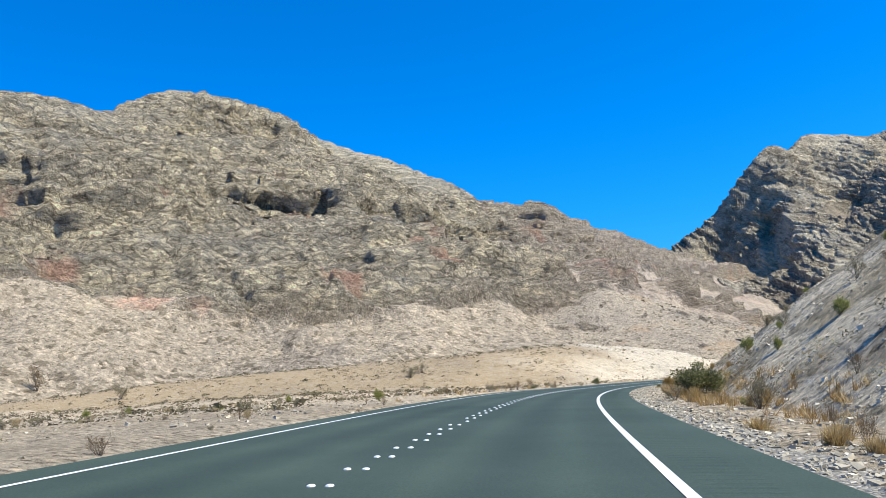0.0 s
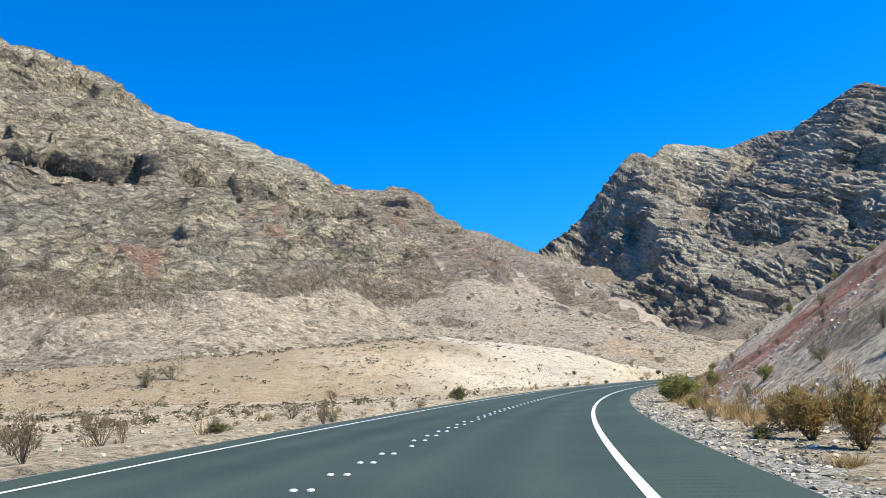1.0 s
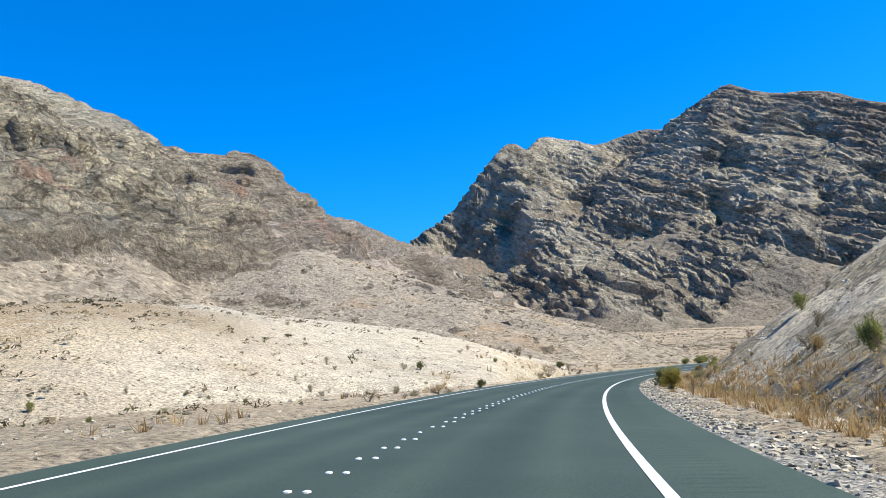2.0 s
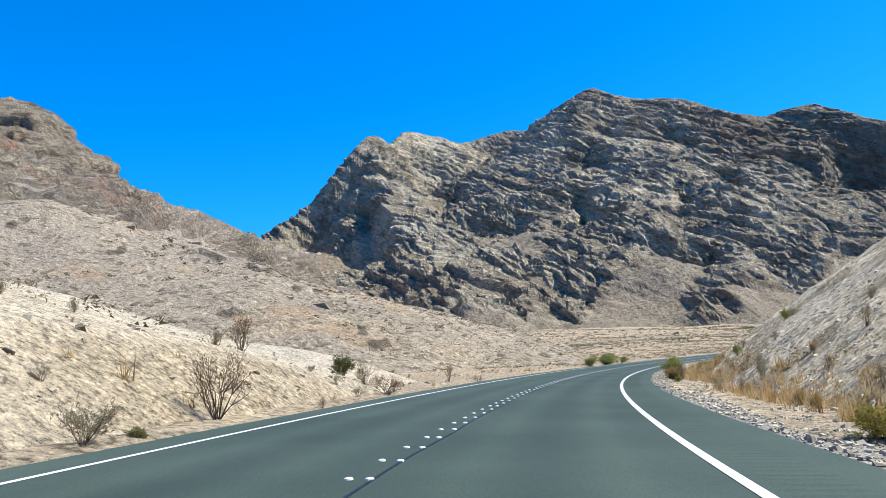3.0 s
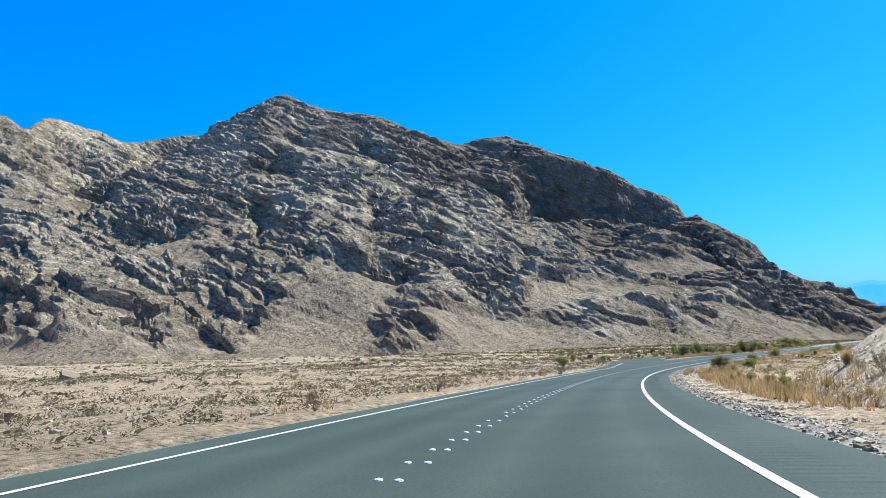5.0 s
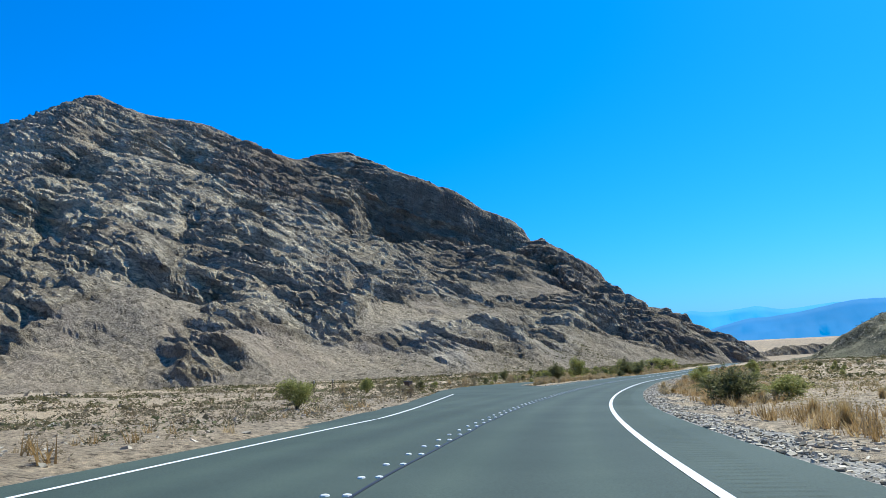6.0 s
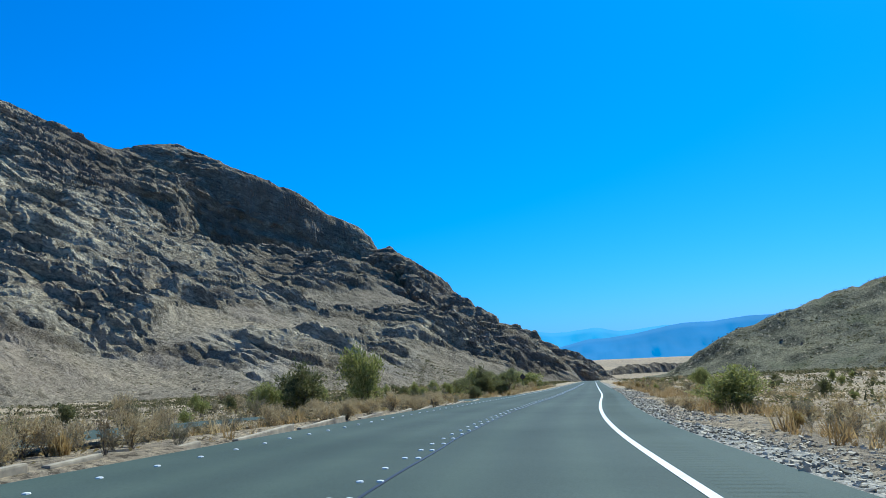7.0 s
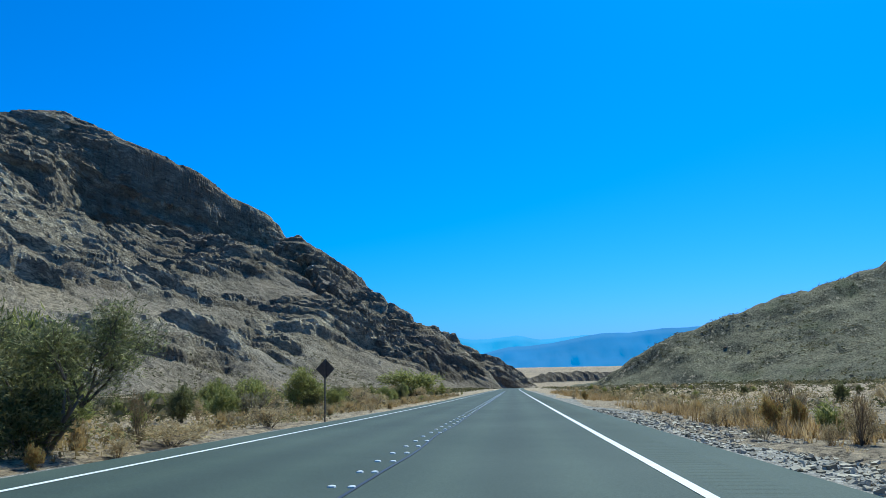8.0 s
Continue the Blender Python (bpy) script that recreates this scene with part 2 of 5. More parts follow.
def pebbly(name, stops, scale):
    """Loose gravel: close-set pebbles, each of its own tone, with gaps between."""
    m, n, l, bs = shader(name)
    pos = n.new("ShaderNodeNewGeometry").outputs["Position"]
    stone, gap, big = cells(n, l, pos, scale), cells(n, l, pos, scale, "DISTANCE_TO_EDGE"), noise_node(n, l, 1.5, 4, 0.6, pos)
    g = n.new("ShaderNodeSeparateColor")
    l.new(stone.outputs["Color"], g.inputs[0])
    c = ramp(n, l, g.outputs[0], stops)
    c = mixed(n, l, c, ramp(n, l, gap.outputs["Distance"], [(0.0, (0.35, 0.34, 0.33)), (0.12, (1.0, 1.0, 1.0))]), 1.0, "MULTIPLY")
    l.new(mixed(n, l, c, ramp(n, l, big.outputs[0], [(0.35, (0.8, 0.8, 0.8)), (0.65, (1.15, 1.12, 1.06))]), 1.0, "MULTIPLY"), bs.inputs["Base Color"])
    bs.inputs["Roughness"].default_value = 0.9
    bump(n, l, bs, math_node(n, l, "MULTIPLY", stone.outputs["Distance"], -1.0), 1.0, 0.03)
    return m


MAT_ROAD = asphalt()
MAT_TAR = plain("tar", (0.012, 0.012, 0.013), 0.5, 0.2)
MAT_MARKER = plain("marker_ceramic", (0.72, 0.72, 0.68), 0.4, 0.1, 40.0)
MAT_KERB = plain("old_concrete", (0.36, 0.295, 0.205), 0.9, 0.45, 5.0)
MAT_STEEL = plain("dull_steel", (0.06, 0.055, 0.05), 0.6, 0.3)
MAT_PLATE = plain("dark_plate", (0.035, 0.035, 0.04), 0.5, 0.3, 12.0)
MAT_RUST = plain("rusty_brown", (0.075, 0.05, 0.035), 0.8, 0.4, 9.0)
MAT_WHITE_PLATE = plain("white_plate", (0.7, 0.7, 0.68), 0.5, 0.1)
MAT_GREEN_PLATE = plain("green_reflector", (0.05, 0.40, 0.22), 0.3, 0.1)
MAT_PAINT = plain("road_paint", (0.74, 0.74, 0.71), 0.7, 0.12, 6.0)

# ---- arithmetic of the land ----
LAT = np.random.RandomState(7).rand(512, 512) * 2 * np.pi


def perlin(x, y):
    xi, yi = np.floor(x).astype(int), np.floor(y).astype(int)
    xf, yf = x - xi, y - yi
    u, v = xf * xf * xf * (xf * (xf * 6 - 15) + 10), yf * yf * yf * (yf * (yf * 6 - 15) + 10)

    def corner(i, j):
        a = LAT[(xi + i) % 512, (yi + j) % 512]
        return np.cos(a) * (xf - i) + np.sin(a) * (yf - j)
    a, b = corner(0, 0), corner(1, 0)
    c, d = corner(0, 1), corner(1, 1)
    return 1.5 * (a + (b - a) * u + (c - a) * v + (a - b - c + d) * u * v)


def fbm(x, y, wave, octaves=4, gain=0.5):
    total, amp = 0, 1.0
    for k in range(octaves):
        total = total + amp * perlin(x / wave + 17.3 * k, y / wave - 9.1 * k)
        wave, amp = wave / 2.03, amp * gain
    return total


def ridged(x, y, wave, octaves=4, gain=0.5):
    total, amp = 0, 1.0
    for k in range(octaves):
        total = total + amp * (1 - 2 * np.abs(perlin(x / wave + 31.7 * k, y / wave + 5.3 * k)))
        wave, amp = wave / 2.1, amp * gain
    return total


def perlin3(x, y, z):
    xi, yi, zi = (np.floor(c).astype(int) for c in (x, y, z))
    xf, yf, zf = x - xi, y - yi, z - zi
    u, v, w = (c * c * c * (c * (c * 6 - 15) + 10) for c in (xf, yf, zf))
    total = 0
    for i in (0, 1):
        for j in (0, 1):
            a = LAT[(xi + i + 37 * zi) % 512, (yi + j + 91 * zi) % 512]
            b = LAT[(xi + i + 37 * zi + 37) % 512, (yi + j + 91 * zi + 91) % 512]
            low = np.cos(a) * (xf - i) + np.sin(a) * (yf - j) + np.cos(3 * a) * zf
            high = np.cos(b) * (xf - i) + np.sin(b) * (yf - j) + np.cos(3 * b) * (zf - 1)
            total = total + (u if i else 1 - u) * (v if j else 1 - v) * (low + (high - low) * w)
    return 1.2 * total


def smooth(a, b, x):
    t = np.clip((x - a) / (b - a), 0, 1)
    return t * t * (3 - 2 * t)


def spline(points, step):
    """A smooth line through points (rows of any width), in even steps of its first two columns."""
    p = np.array(points, float)
    p = np.vstack([2 * p[0] - p[1], p, 2 * p[-1] - p[-2]])
    out = []
    for k in range(1, len(p) - 2):
        a, b, c, d = p[k - 1], p[k], p[k + 1], p[k + 2]
        for t in np.linspace(0, 1, 60, endpoint=False):
            out.append(0.5 * (2 * b + (c - a) * t + (2 * a - 5 * b + 4 * c - d) * t * t + (3 * b - a - 3 * c + d) * t ** 3))
    out = np.array(out + [p[-2]])
    run = np.r_[0, np.cumsum(np.hypot(*np.diff(out[:, :2], axis=0).T))]
    s = np.arange(0, run[-1], step)
    return np.array([np.interp(s, run, out[:, k]) for k in range(out.shape[1])]).T, s


def nearest(x, y, line):
    """For points, the place (a fraction of an index) on a line of many points that is nearest, and the distance, plus where it is right of the line."""
    flat = np.c_[x.ravel(), y.ravel()]
    idx = np.empty(len(flat), int)
    sq = (line[:, :2] ** 2).sum(1)
    for k in range(0, len(flat), 20000):
        some = flat[k:k + 20000]
        idx[k:k + 20000] = np.argmin(sq[None] - 2 * some @ line[:, :2].T, axis=1)
    tangent = np.gradient(line[:, :2], axis=0)
    step = np.linalg.norm(tangent, axis=1)
    tangent /= step[:, None]
    off = flat - line[idx, :2]
    t = tangent[idx]
    ahead = (off * t).sum(1)
    first, last = idx == 0, idx == len(line) - 1
    ahead = np.clip(ahead, np.where(first, 0, -0.6 * step[idx]), np.where(last, 0, 0.6 * step[idx]))
    rest = off - ahead[:, None] * t
    side = np.where(off[:, 0] * t[:, 1] - off[:, 1] * t[:, 0] >= 0, 1, -1)
    return (idx + ahead / step[idx]).reshape(x.shape), (side * np.hypot(rest[:, 0], rest[:, 1])).reshape(x.shape)


def along_line(line, fi, column):
    return np.interp(fi, np.arange(len(line)), line[:, column])


# centre of the road: x, y, height at the driving line, crossfall (degrees, down to the right), the driving line right of the centre
ROAD, ROAD_S = spline([
    (-10.30, -79.30, 6.190, 3.60, 1.32), (-7.70, -51.40, 3.890, 3.60, 1.32), (-4.51, -25.62, 1.727, 3.21, 1.32), (-1.43, 0.22, -0.352, 3.07, 1.32),
    (3.23, 26.54, -2.559, 2.59, 1.26), (11.55, 52.04, -5.006, 1.77, 1.19), (23.83, 76.80, -7.507, 1.55, 1.11), (40.09, 100.41, -10.137, 1.68, 1.06),
    (60.79, 122.51, -12.781, 1.68, 1.04), (85.23, 141.95, -15.260, 0.63, 1.04), (113.12, 156.25, -17.354, 0.46, 1.07), (142.57, 166.63, -19.093, 1.25, 1.10),
    (173.20, 172.40, -20.469, 1.60, 1.12), (203.51, 174.65, -21.671, 0.47, 1.15), (233.49, 176.83, -22.830, -0.84, 1.15), (263.38, 178.97, -23.952, -1.07, 1.15),
    (343.25, 184.55, -26.940, -1.12, 1.15), (443.00, 190.30, -30.900, 0.00, 1.15), (602.70, 200.60, -40.000, 0.00, 1.15)], 0.4)
LANE, RIGHT_EDGE, LEFT_EDGE = 2.03, 2.88, -2.52


COARSE = ROAD[::10]


S_END = 328.8
# beside the road: metres past S_END, inner edge, outer edge
PULL_OUT = [(-19, -2.45, -2.7), (-10, -2.45, -3.5), (-2, -2.45, -4.9), (2, -2.45, -5.8), (6, -2.45, -6.5), (10, -2.45, -6.8), (12.5, -4.4, -6.8), (18, -4.7, -6.4), (24, -4.8, -5.6), (28, -4.7, -4.8)]
TURN_IN = [(37, -2.45, -2.6), (39, -2.45, -3.6), (41, -2.45, -3.9), (44, -2.45, -3.2), (48, -2.45, -2.6)]


def paved(d, s, room=0.0):
    """Whether a place lies on the pull-out or the turn-in."""
    on = np.zeros(np.shape(d), bool)
    for places in (PULL_OUT, TURN_IN):
        t, inner, outer = np.array(places).T
        at = s - S_END
        on |= (at > t[0]) & (at < t[-1]) & (d < np.interp(at, t, inner) + room) & (d > np.interp(at, t, outer) - room)
    return on


def base(x, y):
    """The valley floor: its height, the distance right of the road's centre, the metres along the road."""
    fi, d = nearest(x, y, COARSE)
    level, fall, line = (along_line(COARSE, fi, k) for k in (2, 3, 4))
    near = level - np.tan(np.radians(fall)) * (np.clip(d, -5, 5) - line)
    off = np.abs(d)
    z = near - 0.10 * smooth(3.0, 5.5, off) + fbm(x, y, 35, 3) * 0.8 * smooth(7, 40, off) + fbm(x, y, 4.0, 4) * 0.13 * smooth(3.8, 8, off)
    z = z - smooth(450, 3000, np.hypot(x - 203, y - 175)) * 22
    inside = (d > LEFT_EDGE - 0.3) & (d < RIGHT_EDGE + 0.3)
    inside |= paved(d, fi * 4.0, 0.5)
    return np.where(inside, near - 0.2, z), d, fi * 4.0


def cut_back(z, floor_z, d, slope=0.75, foot=0.9):
    """Slopes stop short of the road in a cutting."""
    room = np.where(d > 0, d - RIGHT_EDGE, -d + LEFT_EDGE) - foot
    return np.minimum(z, floor_z + room * slope)


def scarp(x, y, points, drop, reach, side):
    """How far the land lies lower on one side (1 right, -1 left) of a cliff line."""
    line = spline(points, 3.0)[0]
    fi, d = nearest(x, y, line)
    d = d * side
    t = fi / (len(line) - 1)
    ends = smooth(0, 0.2, t) * (1 - smooth(0.75, 1.0, t))
    return drop * ends * smooth(0, 1.5 + 0.40 * drop, d) * np.exp(-np.clip(d, 0, None) / reach)


def crest_height(x, y, points, steps):
    """Height of a range under its crest line: steps are (distance, fall per metre from there). The highest claim of any stretch of the crest counts."""
    line = spline(points, 3.0)[0].astype(np.float32)
    flat = np.c_[x.ravel(), y.ravel()].astype(np.float32)
    out = np.empty(len(flat), np.float32)
    for k in range(0, len(flat), 8000):
        some = flat[k:k + 8000]
        d = np.sqrt((some[:, :1] - line[None, :, 0]) ** 2 + (some[:, 1:] - line[None, :, 1]) ** 2 + 6.0)
        h = line[None, :, 2] - steps[0][1] * d
        for (at, per), (_, before) in zip(steps[1:], steps):
            h -= (per - before) * np.maximum(d - at, 0)
        out[k:k + 8000] = h.max(1)
    return out.astype(float).reshape(x.shape), None


def softmax(a, b, k):
    h = np.clip(0.5 + 0.5 * (a - b) / k, 0, 1)
    return b + (a - b) * h + k * h * (1 - h)


CREST_A = [(-330, 60, 58), (-220, 140, 72), (-129, 228, 83), (-113, 262, 85), (-99, 285, 98), (-87, 313, 104), (-75, 362, 103), (-56, 378, 99), (-22, 334, 75.5), (0, 310, 59.5)]
NOSE_A = [(-22, 334, 78), (0, 310, 62), (25, 296, 48), (41, 295, 47), (50, 292, 39)]
CREST_A2 = [(-40, 560, 112), (60, 630, 92), (100, 634, 80), (134, 639, 64), (159, 644, 51), (208, 676, 38)]
SPUR_A2 = [(100, 634, 74), (92, 520, 44), (100, 420, 18), (112, 330, -6), (122, 262, -17)]
LEFT_B = [(206, 678, 41), (225, 671, 55), (242, 665, 63), (248, 640, 85), (267, 636, 110), (296, 650, 131), (322, 671, 130), (350, 690, 146), (386, 700, 144)]
CREST_B = [(386, 700, 143.5), (430, 725, 146.5), (480, 725, 160.5), (505, 690, 154.5), (484, 645, 153.5), (481, 622, 162.5), (492, 604, 172.5), (504, 572, 156.5), (536, 538, 148.5), (558, 527, 138.5), (585, 512, 131.5)]
TAIL_B = [(585, 512, 130), (600, 468, 133), (597, 415, 108), (612, 380, 92), (638, 349, 69), (652, 334, 37.5), (668, 299, 20.5), (677, 287, 2.5), (700, 270, -16), (720, 251, -24), (740, 228, -30), (760, 207, -33), (780, 188, -29.5), (800, 160, -30), (830, 120, -31.5), (870, 60, -35)]
SPURS_B = [[(430, 500, 92), (412, 440, 68), (345, 412, 38), (322, 376, 24), (285, 352, -6)],
           [(290, 606, 84), (248, 570, 58), (278, 545, 50), (240, 440, 14), (206, 368, -4)],
           [(560, 470, 104), (500, 402, 57), (441, 374, 14), (400, 350, -8)],
           [(590, 420, 96), (548, 402, 60), (520, 372, 28), (495, 345, -10)]]
# cliff lines: points, drop, reach, side
SCARPS_B = [([(290, 632), (276, 592), (262, 558), (254, 524), (246, 486)], 38, 50, 1),
            ([(372, 480), (356, 445), (340, 410), (332, 398)], 33, 30, 1),
            ([(330, 490), (312, 455), (300, 428)], 28, 26, 1),
            ([(318, 392), (320, 376), (330, 362), (345, 352)], 22, 18, 1),
            ([(230, 372), (212, 372), (196, 366), (184, 356)], 24, 17, -1),
            ([(240, 306), (222, 306), (204, 300), (192, 296)], 14, 11, -1),
            ([(584, 446), (597, 406), (622, 374), (636, 358), (648, 338)], 60, 60, 1)]
SCARPS_B += [([(470, 440), (452, 412), (440, 385), (436, 372)], 24, 24, 1),
            ([(545, 430), (530, 400), (515, 380)], 28, 28, 1),
            ([(400, 420), (392, 398), (386, 380)], 21, 20, 1),
            ([(430, 540), (415, 500), (405, 470)], 24, 24, 1),
            ([(500, 520), (488, 490), (484, 462)], 22, 24, 1),
            ([(345, 590), (332, 560), (328, 530)], 22, 24, 1)]
SCARPS_A = [([(30, 284), (8, 268), (-14, 240), (-30, 214)], 15, 18, -1),
            ([(-30, 232), (-48, 222), (-70, 206)], 12, 16, -1),
            ([(56, 292), (60, 284), (58, 272)], 9, 18, -1),
            ([(-60, 300), (-80, 270), (-96, 246)], 12, 18, -1),
            ([(-40, 316), (-56, 290), (-66, 268)], 9, 14, -1)]


def relief(x, y, crests, cliffs, bend):
    """A range from its crests (points, falls), with the ground between bent by noise, then cliffs."""
    first = np.min([np.abs(nearest(x, y, spline(p, 6.0)[0])[1]) for p, _ in crests[:3]], axis=0)
    w = bend * smooth(5, 70, first)
    wx, wy = x + fbm(x, y, 60, 3) * w, y + fbm(x + 300, y, 60, 3) * w
    z = None
    for p, falls in crests:
        h = crest_height(wx, wy, p, falls)[0]
        z = h if z is None else softmax(z, h, 5)
    vx, vy = x + fbm(x, y, 24, 2) * 4, y + fbm(x, y + 77, 24, 2) * 4
    for points, drop, reach, side in cliffs:
        z = z - scarp(vx, vy, points, drop, reach, side)
    return z


def west_face(x, y, z, start, facing, length, slope, depth, reach):
    """Cuts a plane wall into the land: it begins along a line from start, square to the way it faces, and falls at one slope."""
    ux, uy = facing
    vx, vy = (-uy, ux) if ux < 0 else (uy, -ux)
    a, b = (x - start[0]) * ux + (y - start[1]) * uy, (x - start[0]) * vx + (y - start[1]) * vy
    a = a + fbm(x, y, 30, 3) * 4
    rim = np.interp(b, (0, length), (112, 38))
    over = np.clip(z - (rim - slope * a), 0, depth)
    share = smooth(-14, 8, b) * (1 - smooth(length - 25, length + 10, b)) * smooth(-1, 1, a) * (1 - smooth(reach * 0.8, reach * 1.3, a))
    return z - over * share


def range_a(x, y):
    return relief(x, y, [(CREST_A, [(0, 0.75), (25, 0.66), (110, 0.45)]), (NOSE_A, [(0, 1.5), (12, 0.85), (40, 0.45)]), (CREST_A2, [(0, 0.6), (60, 0.42)]), (SPUR_A2, [(0, 0.30), (30, 0.45)])], SCARPS_A, 9)


def range_b(x, y):
    z = relief(x, y, [(CREST_B, [(0, 0.7), (100, 0.5), (200, 0.45)]), (LEFT_B, [(0, 1.25), (40, 0.75), (100, 0.5)]), (TAIL_B, [(0, 1.5), (15, 0.95), (40, 0.66), (100, 0.5)])] + [(s, [(0, 0.35), (12, 0.55)]) for s in SPURS_B], SCARPS_B, 10)
    # the sheer west face at the range's end, always in shade
    z = west_face(x, y, z, (289, 630), (-0.97, 0.24), 150, 1.5, 75, 62)
    # the foot falls away before the low end of the ridge
    return z - 24 * (1 - smooth(256, 306, y)) * smooth(540, 595, x) * (1 - smooth(650, 695, x))


def grid_object(name, xs, ys, z, keep, material, attributes, label, category, kind="", push=(0, 0), sharp=False):
    """A sheet of land over the lines xs, ys; keep says which corners belong to it."""
    ny, nx = z.shape
    gx, gy = np.meshgrid(xs, ys)
    ids = np.arange(nx * ny).reshape(ny, nx)
    k = keep[:-1, :-1] | keep[1:, :-1] | keep[:-1, 1:] | keep[1:, 1:]
    quads = np.stack([ids[:-1, :-1][k], ids[:-1, 1:][k], ids[1:, 1:][k], ids[1:, :-1][k]], 1)
    used = np.unique(quads)
    where = np.full(nx * ny, -1)
    where[used] = np.arange(len(used))
    return mesh_object(name, np.c_[(gx + push[0]).ravel(), (gy + push[1]).ravel(), z.ravel()][used], where[quads], material, {a: v.ravel()[used] for a, v in attributes.items()}, label, category, kind, sharp=sharp)


def mesh_object(name, verts, quads, material, attributes={}, label="", category="", kind="", parent=None, sharp=False):
    me = bpy.data.meshes.new(name)
    me.vertices.add(len(verts))
    me.vertices.foreach_set("co", np.asarray(verts, np.float32).ravel())
    n = quads.shape[1]
    me.loops.add(quads.size)
    me.loops.foreach_set("vertex_index", quads.astype(np.int32).ravel())
    me.polygons.add(len(quads))
    me.polygons.foreach_set("loop_start", np.arange(0, quads.size, n, dtype=np.int32))
    me.polygons.foreach_set("use_smooth", np.full(len(quads), not sharp))
    for a, v in attributes.items():
        at = me.attributes.new(a, "FLOAT", "POINT")
        at.data.foreach_set("value", np.asarray(v, np.float32))
    me.update(calc_edges=True)
    me.materials.append(material)
    ob = new(name, me)
    if parent:
        ob.parent = parent
    return tagged(ob, label, category, kind=kind)


def steepness(z, xs, ys):
    gy, gx = np.gradient(z, ys, xs)
    return np.hypot(gx, gy)


# ---- ground ----
def lines(parts):
    return np.unique(np.concatenate([np.arange(a, b, s) for a, b, s in parts] + [np.array([parts[-1][1]])]).round(3))


SHEETS = []


def land(x, y):
    """Height of the land as built."""
    x, y = np.atleast_1d(np.asarray(x, float)), np.atleast_1d(np.asarray(y, float))
    best = np.full(x.shape, -1e9)
    for xs, ys, z, keep in SHEETS:
        i, j = np.searchsorted(xs, x) - 1, np.searchsorted(ys, y) - 1
        ok = (i >= 0) & (j >= 0) & (i < len(xs) - 1) & (j < len(ys) - 1)
        i, j = np.clip(i, 0, len(xs) - 2), np.clip(j, 0, len(ys) - 2)
        ok &= keep[j, i]
        u, v = (x - xs[i]) / (xs[i + 1] - xs[i]), (y - ys[j]) / (ys[j + 1] - ys[j])
        h = z[j, i] * (1 - u) * (1 - v) + z[j, i + 1] * u * (1 - v) + z[j + 1, i] * (1 - u) * v + z[j + 1, i + 1] * u * v
        best = np.where(ok, np.maximum(best, h), best)
    return best


GX = lines([(-5000, -1000, 400), (-1000, -200, 40), (-200, -40, 8), (-40, 330, 1.1), (330, 720, 8), (720, 1600, 40), (1600, 5000, 200)])
GY = lines([(-5000, -1000, 400), (-1000, -100, 40), (-100, -15, 3), (-15, 235, 1.1), (235, 800, 8), (800, 1600, 40), (1600, 5000, 400)])
gx, gy = np.meshgrid(GX, GY)
gz, gd, gs = base(gx, gy)
SHEETS.append((GX, GY, gz, np.ones(gz.shape, bool)))
grid_object("ground", GX, GY, gz, np.ones(gz.shape, bool), MAT_SOIL, {"rocky": 0.25 + 0 * gz, "tint": np.maximum(0.6 * smooth(0.1, 0.6, fbm(gx, gy, 30, 3)) * (gd < 0), np.maximum(0.8 * smooth(290, 340, gs) + 3.0 * smooth(520, 640, gx) * (gx < 2500), 0.85 * (gd < -2) * smooth(185, 225, gs)))}, "pale stony desert soil of the valley floor", "ground", "structure")

# ---- mountains ----
def finer(fn, xs, ys, step=2.0):
    """fn over the lines xs, ys, worked out in coarser steps and filled in between."""
    cx, cy = np.unique(np.r_[np.arange(xs[0], xs[-1], step), xs[-1]]), np.unique(np.r_[np.arange(ys[0], ys[-1], step), ys[-1]])
    z = fn(*np.meshgrid(cx, cy))
    i, j = np.clip(np.searchsorted(cx, xs) - 1, 0, len(cx) - 2), np.clip(np.searchsorted(cy, ys) - 1, 0, len(cy) - 2)
    u, v = ((xs - cx[i]) / (cx[i + 1] - cx[i]))[None], ((ys - cy[j]) / (cy[j + 1] - cy[j]))[:, None]
    low, high = z[j], z[j + 1]
    return (low[:, i] * (1 - u) + low[:, i + 1] * u) * (1 - v) + (high[:, i] * (1 - u) + high[:, i + 1] * u) * v


def beds(w, thick, cut):
    """Beds of one thickness: each stands out at its top and falls back to its foot, -0.5 to 0.5."""
    f = w / thick - np.floor(w / thick)
    return smooth(0, cut, f) * (1 - 0.8 * smooth(cut, 1, f)) - 0.5


